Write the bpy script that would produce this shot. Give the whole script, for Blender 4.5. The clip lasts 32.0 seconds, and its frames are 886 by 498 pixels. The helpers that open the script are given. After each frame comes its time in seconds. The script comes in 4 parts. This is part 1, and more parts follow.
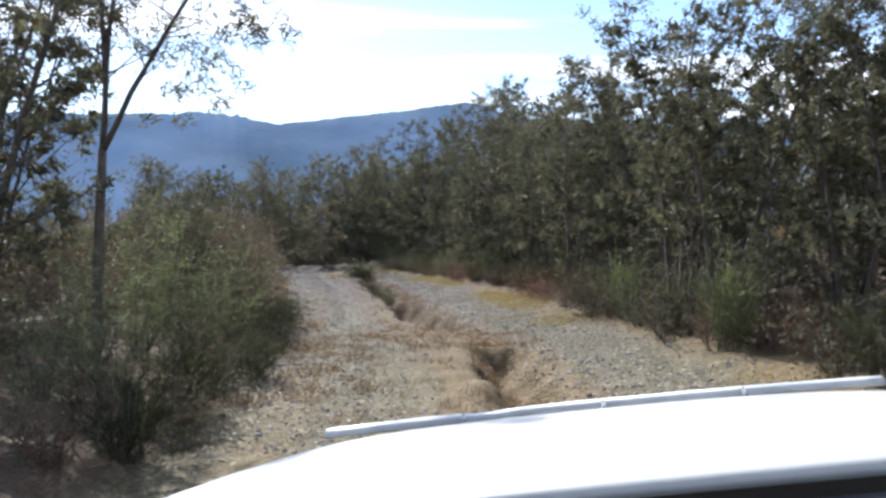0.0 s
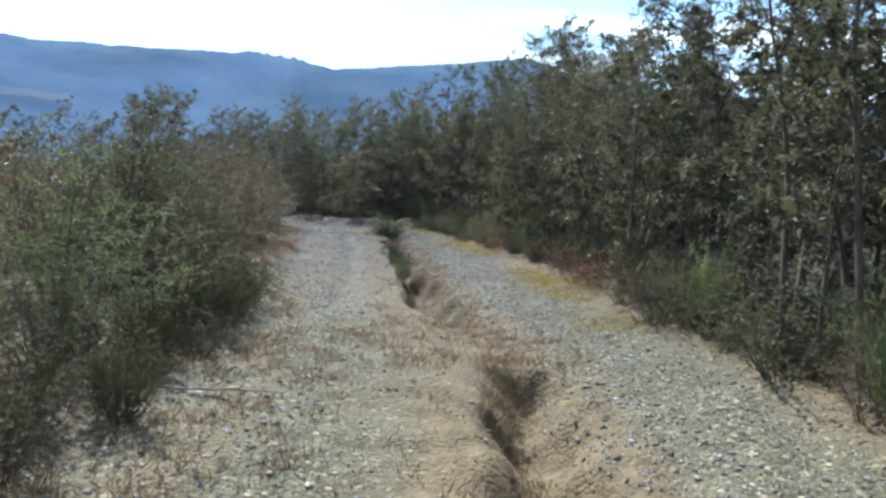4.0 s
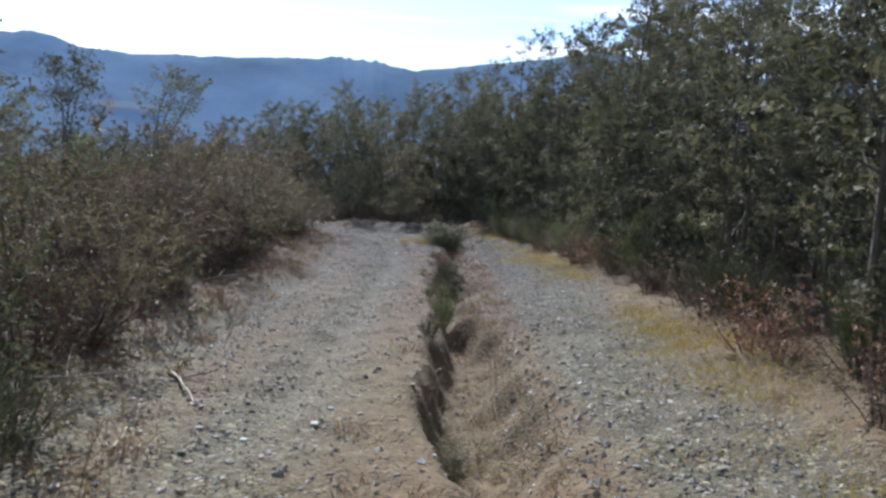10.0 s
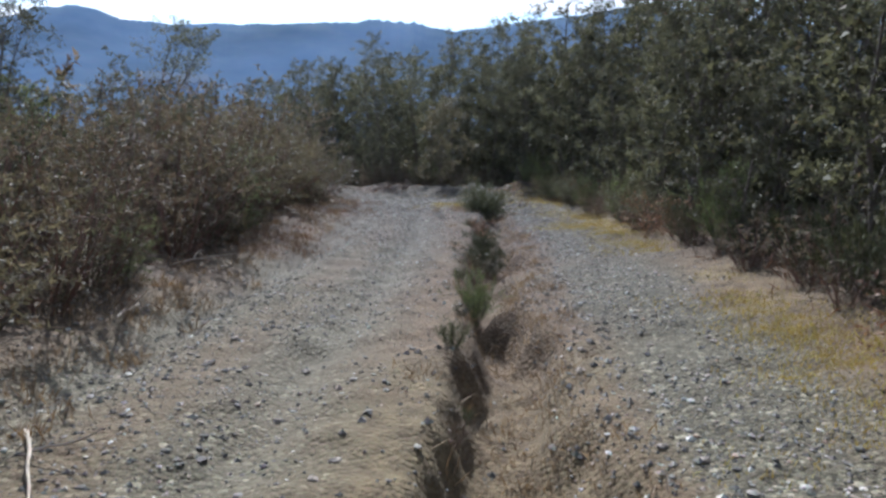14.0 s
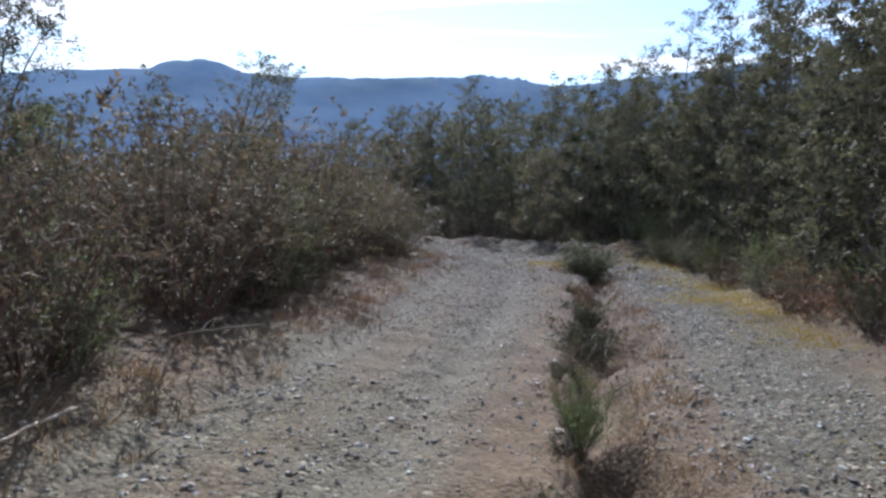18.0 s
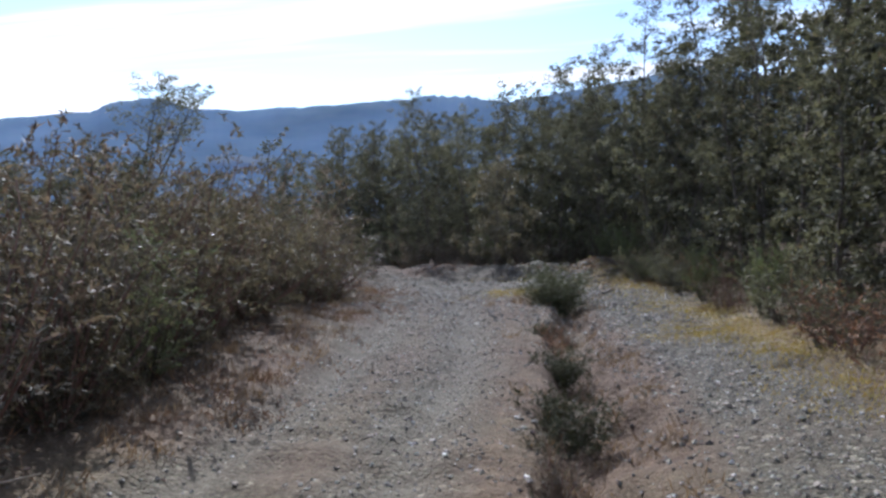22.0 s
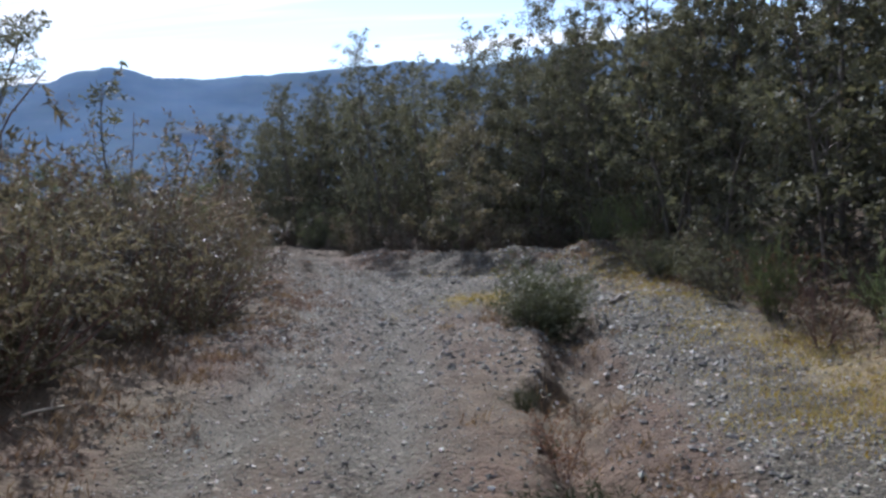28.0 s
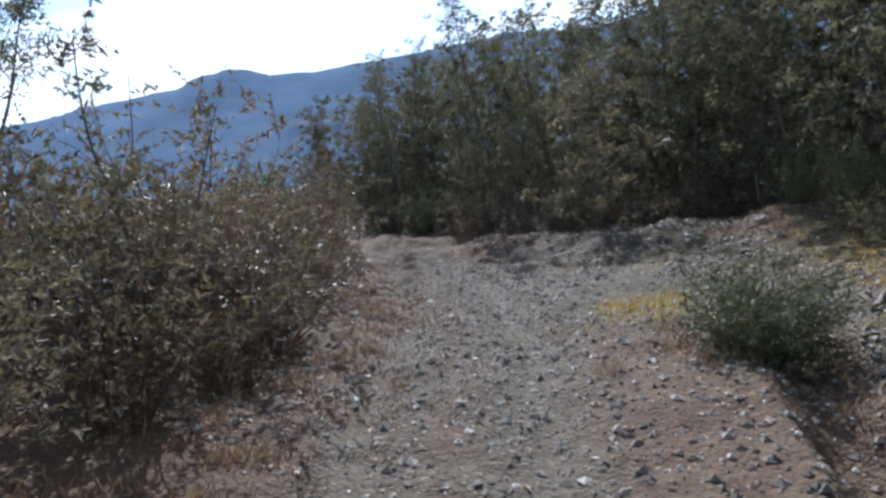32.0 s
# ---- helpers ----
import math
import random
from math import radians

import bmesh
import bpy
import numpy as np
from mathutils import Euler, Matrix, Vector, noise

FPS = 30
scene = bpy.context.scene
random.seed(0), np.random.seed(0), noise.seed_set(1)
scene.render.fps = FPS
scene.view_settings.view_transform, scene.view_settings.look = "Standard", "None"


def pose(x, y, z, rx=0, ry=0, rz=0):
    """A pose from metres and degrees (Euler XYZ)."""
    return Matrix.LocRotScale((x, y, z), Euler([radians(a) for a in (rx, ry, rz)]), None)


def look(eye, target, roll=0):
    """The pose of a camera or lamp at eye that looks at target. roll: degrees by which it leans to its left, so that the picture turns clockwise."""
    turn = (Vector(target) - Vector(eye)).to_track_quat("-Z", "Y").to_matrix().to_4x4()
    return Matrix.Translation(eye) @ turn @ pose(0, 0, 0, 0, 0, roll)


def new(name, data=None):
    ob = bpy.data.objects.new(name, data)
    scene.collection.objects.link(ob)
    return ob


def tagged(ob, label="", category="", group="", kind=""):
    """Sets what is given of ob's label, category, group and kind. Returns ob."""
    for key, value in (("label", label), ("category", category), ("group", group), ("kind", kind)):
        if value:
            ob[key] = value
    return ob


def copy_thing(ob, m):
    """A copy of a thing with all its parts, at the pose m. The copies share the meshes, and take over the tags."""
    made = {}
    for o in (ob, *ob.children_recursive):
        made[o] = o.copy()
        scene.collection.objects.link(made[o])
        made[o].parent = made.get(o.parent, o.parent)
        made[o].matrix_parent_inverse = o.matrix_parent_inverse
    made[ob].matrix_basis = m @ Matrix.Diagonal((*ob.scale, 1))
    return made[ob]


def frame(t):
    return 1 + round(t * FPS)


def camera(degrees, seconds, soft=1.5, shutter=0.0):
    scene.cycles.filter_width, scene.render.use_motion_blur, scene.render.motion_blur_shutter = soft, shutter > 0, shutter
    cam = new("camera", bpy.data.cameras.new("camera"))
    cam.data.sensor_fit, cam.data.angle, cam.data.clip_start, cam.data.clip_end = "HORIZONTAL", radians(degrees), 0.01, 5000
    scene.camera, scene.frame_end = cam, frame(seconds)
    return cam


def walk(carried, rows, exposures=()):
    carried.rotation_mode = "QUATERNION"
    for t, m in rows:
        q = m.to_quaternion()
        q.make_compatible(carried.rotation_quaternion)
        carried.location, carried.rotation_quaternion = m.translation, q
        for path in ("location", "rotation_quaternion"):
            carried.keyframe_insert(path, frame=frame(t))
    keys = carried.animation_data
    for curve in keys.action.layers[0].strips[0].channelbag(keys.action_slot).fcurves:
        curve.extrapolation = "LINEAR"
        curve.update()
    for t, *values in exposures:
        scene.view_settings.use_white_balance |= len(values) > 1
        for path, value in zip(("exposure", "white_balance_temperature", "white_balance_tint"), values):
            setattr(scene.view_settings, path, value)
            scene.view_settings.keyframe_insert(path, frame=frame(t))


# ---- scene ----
cam = camera(63.1, 32.0, 2.8, 0.25)
PATH = [
    (0, (0.2, 0.219, 1.224), (0.17, 2.219, 1.212), 1.3),
    (0.5, (0.249, 0.571, 1.234), (0.126, 2.567, 1.234), 1.0),
    (1, (0.247, 0.984, 1.235), (0.146, 2.981, 1.282), 2.0),
    (1.5, (0.284, 1.328, 1.251), (0.115, 3.32, 1.267), 2.8),
    (2, (0.342, 1.715, 1.305), (0.31, 3.713, 1.226), 3.5),
    (2.5, (0.392, 2.171, 1.348), (0.402, 4.168, 1.239), 4.4),
    (3, (0.438, 2.565, 1.353), (0.368, 4.557, 1.198), 2.9),
    (3.5, (0.457, 2.943, 1.391), (0.362, 4.935, 1.24), 4.6),
    (5.5, (0.536, 4.963, 1.414), (0.263, 6.941, 1.295), 5.3),
    (6, (0.54, 5.421, 1.426), (0.289, 7.4, 1.288), 5.5),
    (6.5, (0.549, 5.89, 1.426), (0.267, 7.864, 1.269), 5.7),
    (7, (0.54, 6.372, 1.44), (0.24, 8.346, 1.318), 4.4),
    (7.5, (0.519, 6.811, 1.413), (0.233, 8.783, 1.244), 5.9),
    (8, (0.487, 7.296, 1.422), (0.167, 9.262, 1.252), 5.2),
    (8.5, (0.467, 7.702, 1.439), (0.129, 9.667, 1.28), 5.3),
    (9, (0.434, 8.187, 1.43), (0.092, 10.148, 1.24), 5.8),
    (9.5, (0.387, 8.647, 1.428), (-0.003, 10.601, 1.257), 4.8),
    (10, (0.318, 9.104, 1.411), (-0.057, 11.062, 1.248), 4.2),
    (10.5, (0.277, 9.366, 1.399), (-0.085, 11.327, 1.238), 5.5),
    (11, (0.225, 9.682, 1.398), (-0.23, 11.623, 1.233), 5.9),
    (11.5, (0.169, 10.021, 1.389), (-0.371, 11.941, 1.242), 4.8),
    (12, (0.116, 10.328, 1.378), (-0.481, 12.231, 1.228), 4.8),
    (12.5, (0.065, 10.633, 1.389), (-0.53, 12.538, 1.259), 5.3),
    (13, (0.014, 11.014, 1.366), (-0.587, 12.911, 1.174), 4.8),
    (13.5, (-0.009, 11.281, 1.314), (-0.489, 13.203, 1.042), 2.7),
    (15.5, (-0.168, 12.195, 1.29), (-0.702, 14.108, 1.052), 3.8),
    (16, (-0.291, 12.485, 1.311), (-0.845, 14.399, 1.133), 5.4),
    (16.5, (-0.38, 12.804, 1.295), (-0.99, 14.697, 1.081), 1.4),
    (17, (-0.387, 13.064, 1.285), (-1.023, 14.944, 1.037), 0.1),
    (17.5, (-0.49, 13.372, 1.274), (-1.149, 15.249, 1.066), 2.7),
    (18, (-0.607, 13.799, 1.248), (-1.352, 15.649, 1.102), 4.5),
    (18.5, (-0.678, 14.034, 1.227), (-1.414, 15.889, 1.094), 0.3),
    (19, (-0.75, 14.322, 1.278), (-1.516, 16.165, 1.144), -0.5),
    (19.5, (-0.789, 14.55, 1.266), (-1.505, 16.41, 1.098), -0.9),
    (20, (-0.834, 14.794, 1.277), (-1.544, 16.658, 1.139), -0.3),
    (20.5, (-0.858, 15.066, 1.315), (-1.528, 16.948, 1.225), -0.9),
    (21, (-0.971, 15.484, 1.328), (-1.632, 17.369, 1.225), -1.0),
    (21.5, (-1.073, 15.853, 1.33), (-1.708, 17.746, 1.233), -1.6),
    (22, (-1.146, 16.245, 1.371), (-1.799, 18.133, 1.286), 0.2),
    (22.5, (-1.272, 16.606, 1.415), (-1.923, 18.492, 1.271), -0.2),
    (23, (-1.358, 16.919, 1.414), (-1.957, 18.821, 1.258), -1.0),
    (23.5, (-1.379, 17.141, 1.486), (-1.991, 19.038, 1.318), 1.1),
    (24, (-1.447, 17.44, 1.519), (-1.985, 19.361, 1.383), 1.8),
    (24.5, (-1.52, 17.788, 1.543), (-2.072, 19.707, 1.428), 2.7),
    (25, (-1.722, 18.237, 1.573), (-2.301, 20.147, 1.443), 2.7),
    (25.5, (-1.711, 18.615, 1.514), (-2.372, 20.498, 1.378), 1.8),
    (26, (-1.851, 19.064, 1.463), (-2.502, 20.947, 1.282), 1.5),
    (26.5, (-1.829, 19.437, 1.53), (-2.512, 21.311, 1.382), 2.3),
    (28.5, (-2.258, 21.094, 1.515), (-2.824, 23.002, 1.322), -1.5),
    (29, (-2.382, 21.52, 1.493), (-3.017, 23.405, 1.276), -1.7),
    (29.5, (-2.518, 21.955, 1.448), (-3.178, 23.823, 1.176), -2.4),
    (30, (-2.643, 22.257, 1.43), (-3.335, 24.109, 1.127), -3.0),
    (30.5, (-2.744, 22.477, 1.458), (-3.445, 24.331, 1.192), -2.3),
    (31, (-2.934, 22.835, 1.45), (-3.675, 24.675, 1.197), -3.5),
    (31.5, (-3.087, 23.178, 1.432), (-3.908, 24.991, 1.243), -3.1),
    (32, (-3.312, 23.68, 1.438), (-4.197, 25.459, 1.211), -5.6),
]
walk(cam, [(t, look(eye, target, roll)) for t, eye, target, roll in PATH], [(0, 1.45, 5900, 12), (1, 1.5, 5700, 10), (2, 1.42, 5700, 8), (3, 1.72, 5500, 2), (3.5, 1.67, 5500, 2), (5.5, 1.2, 5650, 10), (13, 1.2, 5600, 10), (20, 1.1, 5600, 13), (26, 1, 5650, 13), (32, 1.17, 5680, 11)])

# ---- world and sun ----
SUN_AZ, SUN_EL = -29.0, 40.0            # degrees clockwise from +y, degrees above level
world = bpy.data.worlds.new("sky")
scene.world = world
world.use_nodes = True
wn, wl = world.node_tree.nodes, world.node_tree.links
wn.clear()


def wnode(kind, **props):
    n = wn.new(kind)
    for k, v in props.items():
        n.inputs[k].default_value = v
    return n


sky = wn.new("ShaderNodeTexSky")
sky.sky_type = "NISHITA"
sky.sun_disc = False
sky.sun_elevation, sky.sun_rotation = radians(SUN_EL), radians(SUN_AZ)
sky.air_density, sky.dust_density, sky.ozone_density = 1.0, 0.25, 1.4
coord = wn.new("ShaderNodeTexCoord")
split = wn.new("ShaderNodeSeparateXYZ")
wl.new(coord.outputs["Generated"], split.inputs[0])


def wmath(op, a, b=None, clamp=False):
    n = wn.new("ShaderNodeMath")
    n.operation, n.use_clamp = op, clamp
    for i, v in enumerate((a, b)):
        if v is None:
            continue
        if isinstance(v, (int, float)):
            n.inputs[i].default_value = v
        else:
            wl.new(v, n.inputs[i])
    return n.outputs[0]


# high cirrus in long streaks, thickest towards the sun
zc = wmath("MAXIMUM", split.outputs[2], 0.04)
cu = wmath("DIVIDE", split.outputs[0], zc)
cv = wmath("DIVIDE", split.outputs[1], zc)
comb = wn.new("ShaderNodeCombineXYZ")
wl.new(cu, comb.inputs[0]), wl.new(cv, comb.inputs[1])
turn = wn.new("ShaderNodeMapping")
turn.inputs["Rotation"].default_value = (0, 0, radians(-14))
turn.inputs["Scale"].default_value = (0.16, 0.75, 1)
wl.new(comb.outputs[0], turn.inputs[0])
streak = wnode("ShaderNodeTexNoise", Scale=1.15, Detail=7.0, Roughness=0.55, Distortion=0.35)
wl.new(turn.outputs[0], streak.inputs["Vector"])
cloud = wn.new("ShaderNodeMapRange")
cloud.interpolation_type = "SMOOTHSTEP"
cloud.inputs["From Min"].default_value, cloud.inputs["From Max"].default_value = 0.45, 0.60
wl.new(streak.outputs["Fac"], cloud.inputs["Value"])
low = wn.new("ShaderNodeMapRange")
low.inputs["From Min"].default_value, low.inputs["From Max"].default_value = 0.33, 0.15
low.inputs["To Min"].default_value, low.inputs["To Max"].default_value = 0.0, 0.16
wl.new(split.outputs[2], low.inputs["Value"])
cover = wmath("MULTIPLY", wmath("ADD", cloud.outputs[0], low.outputs[0], True), 0.92)
veil = wn.new("ShaderNodeMix")
veil.data_type = "RGBA"
wl.new(cover, veil.inputs["Factor"])
wl.new(sky.outputs[0], veil.inputs["A"])
veil.inputs["B"].default_value = (7.8, 7.9, 8.2, 1)
bg = wnode("ShaderNodeBackground", Strength=0.091)
wl.new(veil.outputs["Result"], bg.inputs["Color"])
wout = wn.new("ShaderNodeOutputWorld")
wl.new(bg.outputs[0], wout.inputs[0])

sun_dir = Vector((math.sin(radians(SUN_AZ)) * math.cos(radians(SUN_EL)), math.cos(radians(SUN_AZ)) * math.cos(radians(SUN_EL)), math.sin(radians(SUN_EL))))
sun = new("sun", bpy.data.lights.new("sun", "SUN"))
sun.data.energy, sun.data.angle, sun.data.color = 4.6, radians(0.6), (1.0, 0.965, 0.91)
sun.matrix_world = look(sun_dir * 60, (0, 0, 0))

# ---- materials ----


def material(name):
    m = bpy.data.materials.new(name)
    m.use_nodes = True
    n, l = m.node_tree.nodes, m.node_tree.links
    return m, n, l, n["Principled BSDF"], n["Material Output"]


def ramp(n, stops):
    r = n.new("ShaderNodeValToRGB")
    el = r.color_ramp.elements
    while len(el) < len(stops):
        el.new(0.5)
    for e, (p, c) in zip(el, stops):
        e.position, e.color = p, (*c, 1)
    return r


def tex_noise(n, l, scale, detail=4.0, rough=0.55, coords="Object"):
    tc = n.new("ShaderNodeTexCoord")
    t = n.new("ShaderNodeTexNoise")
    t.inputs["Scale"].default_value, t.inputs["Detail"].default_value, t.inputs["Roughness"].default_value = scale, detail, rough
    l.new(tc.outputs[coords], t.inputs["Vector"])
    return t


def mix_rgb(n, l, fac, a, b, mode="MIX"):
    x = n.new("ShaderNodeMix")
    x.data_type, x.blend_type = "RGBA", mode
    for key, v in (("Factor", fac), ("A", a), ("B", b)):
        if isinstance(v, (int, float)):
            x.inputs[key].default_value = v
        elif isinstance(v, tuple):
            x.inputs[key].default_value = (*v, 1)
        else:
            l.new(v, x.inputs[key])
    return x.outputs["Result"]


def leaf_material(name, stops, rough=0.58, through_light=0.38, tint=(0.92, 0.95, 0.62), gloss=0.1):
    """Leaves: each leaf its own shade, each plant a little different, some light passing through."""
    m, n, l, p, out = material(name)
    geo = n.new("ShaderNodeNewGeometry")
    r = ramp(n, stops)
    l.new(geo.outputs["Random Per Island"], r.inputs[0])
    info = n.new("ShaderNodeObjectInfo")
    mr = n.new("ShaderNodeMapRange")
    mr.inputs["To Min"].default_value, mr.inputs["To Max"].default_value = 0.62, 1.4
    l.new(info.outputs["Random"], mr.inputs["Value"])
    hs = n.new("ShaderNodeHueSaturation")
    l.new(mr.outputs[0], hs.inputs["Value"])
    l.new(r.outputs[0], hs.inputs["Color"])
    l.new(hs.outputs[0], p.inputs["Base Color"])
    p.inputs["Roughness"].default_value = rough
    p.inputs["Specular IOR Level"].default_value = gloss
    tr = n.new("ShaderNodeBsdfTranslucent")
    l.new(mix_rgb(n, l, 1.0, hs.outputs[0], tint, "MULTIPLY"), tr.inputs["Color"])
    mx = n.new("ShaderNodeMixShader")
    mx.inputs[0].default_value = through_light
    l.new(p.outputs[0], mx.inputs[1]), l.new(tr.outputs[0], mx.inputs[2]), l.new(mx.outputs[0], out.inputs[0])
    return m


LEAF = leaf_material("wattle_leaf", [(0.0, (0.057, 0.054, 0.038)), (0.45, (0.094, 0.09, 0.059)), (0.8, (0.123, 0.114, 0.078)), (0.96, (0.143, 0.13, 0.09)), (1.0, (0.172, 0.117, 0.08))], 0.7, 0.3, (0.93, 0.96, 0.68), 0.12)
LEAF_FRESH = leaf_material("fresh_leaf", [(0.0, (0.073, 0.081, 0.046)), (0.6, (0.122, 0.131, 0.075)), (1.0, (0.188, 0.185, 0.119))], 0.7, 0.36, (0.93, 0.96, 0.66), 0.12)
LEAF_BROWN = leaf_material("fynbos_leaf", [(0.0, (0.076, 0.057, 0.048)), (0.35, (0.098, 0.080, 0.061)), (0.5, (0.094, 0.094, 0.063)), (0.8, (0.128, 0.110, 0.083)), (1.0, (0.2, 0.172, 0.142))], 0.65, 0.34, (0.95, 0.78, 0.58), 0.14)
# the whitish top stops paint glints of light on single leaves
LEAF_GLINT = leaf_material("glint_leaf", [(0.0, (0.070, 0.058, 0.052)), (0.5, (0.110, 0.094, 0.080)), (0.8, (0.14, 0.125, 0.11)), (0.93, (0.30, 0.295, 0.28)), (1.0, (0.48, 0.47, 0.45))], 0.5, 0.3, (0.95, 0.85, 0.7), 0.3)
LEAF_DRY = leaf_material("dry_leaf", [(0.0, (0.094, 0.055, 0.037)), (0.5, (0.175, 0.106, 0.07)), (1.0, (0.3, 0.206, 0.131))], 0.6, 0.2, (1.0, 0.7, 0.45), 0.15)
LEAF_DUSK = leaf_material("dusky_leaf", [(0.0, (0.064, 0.057, 0.04)), (0.5, (0.108, 0.094, 0.068)), (0.85, (0.142, 0.122, 0.089)), (1.0, (0.183, 0.154, 0.12))], 0.65, 0.34, (0.95, 0.9, 0.62), 0.14)
BROOM = leaf_material("broom_green", [(0.0, (0.069, 0.084, 0.041)), (0.5, (0.115, 0.134, 0.065)), (1.0, (0.188, 0.192, 0.102))], 0.5, 0.25)
BROOM_DARK = leaf_material("dark_broom", [(0.0, (0.042, 0.046, 0.025)), (0.6, (0.074, 0.077, 0.043)), (1.0, (0.122, 0.117, 0.070))], 0.6, 0.15)
GRASS_GOLD = leaf_material("golden_grass", [(0.0, (0.175, 0.128, 0.053)), (0.5, (0.273, 0.213, 0.081)), (0.85, (0.22, 0.213, 0.084)), (1.0, (0.383, 0.318, 0.153))], 0.6, 0.3, (1.0, 0.85, 0.4))
GRASS_DRY = leaf_material("dry_grass", [(0.0, (0.163, 0.115, 0.075)), (0.5, (0.244, 0.181, 0.12)), (1.0, (0.375, 0.3, 0.206))], 0.65, 0.25, (1.0, 0.8, 0.5))


def bark_material(name, a, b):
    m, n, l, p, out = material(name)
    t = tex_noise(n, l, 9.0, 6.0, 0.65)
    t2 = tex_noise(n, l, 60.0, 4.0, 0.6)
    r = ramp(n, [(0.3, a), (0.7, b)])
    l.new(t.outputs["Fac"], r.inputs[0])
    l.new(mix_rgb(n, l, 0.35, r.outputs[0], t2.outputs["Color"], "OVERLAY"), p.inputs["Base Color"])
    p.inputs["Roughness"].default_value = 0.85
    bp = n.new("ShaderNodeBump")
    bp.inputs["Strength"].default_value, bp.inputs["Distance"].default_value = 0.5, 0.01
    l.new(t2.outputs["Fac"], bp.inputs["Height"]), l.new(bp.outputs[0], p.inputs["Normal"])
    return m


BARK = bark_material("wattle_bark", (0.045, 0.034, 0.027), (0.115, 0.09, 0.07))
BARK_RED = bark_material("reddish_bark", (0.075, 0.035, 0.026), (0.17, 0.095, 0.070))
DEADWOOD = bark_material("bleached_wood", (0.22, 0.17, 0.12), (0.45, 0.37, 0.28))


def ground_material():
    m, n, l, p, out = material("gravel_and_earth")
    at = n.new("ShaderNodeAttribute")
    at.attribute_name = "cover"
    sep = n.new("ShaderNodeSeparateColor")
    l.new(at.outputs["Color"], sep.inputs[0])
    big, mid, fine = tex_noise(n, l, 0.9, 5.0), tex_noise(n, l, 7.0, 5.0, 0.6), tex_noise(n, l, 55.0, 4.0, 0.6)
    tc = n.new("ShaderNodeTexCoord")
    vor = n.new("ShaderNodeTexVoronoi")
    vor.inputs["Scale"].default_value = 26.0
    l.new(tc.outputs["Object"], vor.inputs["Vector"])
    vor2 = n.new("ShaderNodeTexVoronoi")
    vor2.inputs["Scale"].default_value = 70.0
    l.new(tc.outputs["Object"], vor2.inputs["Vector"])
    vs = n.new("ShaderNodeSeparateColor")
    l.new(vor.outputs["Color"], vs.inputs[0])
    vs2 = n.new("ShaderNodeSeparateColor")
    l.new(vor2.outputs["Color"], vs2.inputs[0])
    stones = ramp(n, [(0.0, (0.020, 0.018, 0.014)), (0.5, (0.043, 0.039, 0.030)), (0.82, (0.080, 0.074, 0.058)), (0.95, (0.15, 0.142, 0.118)), (1.0, (0.33, 0.31, 0.26))])
    l.new(vs.outputs[0], stones.inputs[0])
    grit = ramp(n, [(0.0, (0.026, 0.022, 0.017)), (0.6, (0.060, 0.053, 0.040)), (1.0, (0.17, 0.15, 0.115))])
    l.new(vs2.outputs[1], grit.inputs[0])
    gravel = mix_rgb(n, l, 0.5, stones.outputs[0], grit.outputs[0])
    place = n.new("ShaderNodeSeparateXYZ")
    l.new(tc.outputs["Object"], place.inputs[0])
    # ground tone by y: darker from 8 m on to 24 m
    along_track = n.new("ShaderNodeMapRange")
    along_track.inputs["From Min"].default_value, along_track.inputs["From Max"].default_value = 8.0, 24.0
    l.new(place.outputs[1], along_track.inputs["Value"])
    red = ramp(n, [(0.25, (0.046, 0.030, 0.021)), (0.55, (0.086, 0.058, 0.040)), (0.8, (0.130, 0.092, 0.064))])
    tan = ramp(n, [(0.25, (0.050, 0.037, 0.024)), (0.55, (0.090, 0.070, 0.045)), (0.8, (0.148, 0.118, 0.076))])
    l.new(mid.outputs["Fac"], red.inputs[0]), l.new(mid.outputs["Fac"], tan.inputs[0])
    broad = tex_noise(n, l, 0.45, 3.0)
    which = n.new("ShaderNodeMapRange")
    which.inputs["From Min"].default_value, which.inputs["From Max"].default_value = 0.46, 0.66
    l.new(broad.outputs["Fac"], which.inputs["Value"])
    moss = ramp(n, [(0.3, (0.088, 0.068, 0.032)), (0.7, (0.185, 0.142, 0.058))])
    l.new(mid.outputs["Fac"], moss.inputs[0])
    # dead leaves, toned extra dark to hold the shade under the trees
    litter_shade = ramp(n, [(0.3, (0.026, 0.020, 0.014)), (0.7, (0.075, 0.055, 0.036))])
    l.new(fine.outputs["Fac"], litter_shade.inputs[0])

    def soft(mask):
        a = n.new("ShaderNodeMath")
        a.operation = "MULTIPLY_ADD"
        l.new(big.outputs["Fac"], a.inputs[0])
        a.inputs[1].default_value = 0.5
        l.new(mask, a.inputs[2])
        b = n.new("ShaderNodeMath")
        b.operation = "MULTIPLY_ADD"
        l.new(mid.outputs["Fac"], b.inputs[0])
        b.inputs[1].default_value = 0.5
        l.new(a.outputs[0], b.inputs[2])
        r = n.new("ShaderNodeMapRange")
        r.inputs["From Min"].default_value, r.inputs["From Max"].default_value = 0.72, 1.28
        l.new(b.outputs[0], r.inputs["Value"])
        return r.outputs[0]

    earth = mix_rgb(n, l, which.outputs[0], red.outputs[0], tan.outputs[0])
    earth = mix_rgb(n, l, along_track.outputs[0], mix_rgb(n, l, 0.7, earth, tan.outputs[0]), earth)
    col = mix_rgb(n, l, soft(sep.outputs[0]), earth, gravel)
    wear = n.new("ShaderNodeMath")
    wear.operation = "MULTIPLY"
    l.new(at.outputs["Alpha"], wear.inputs[0])
    lift = n.new("ShaderNodeMapRange")
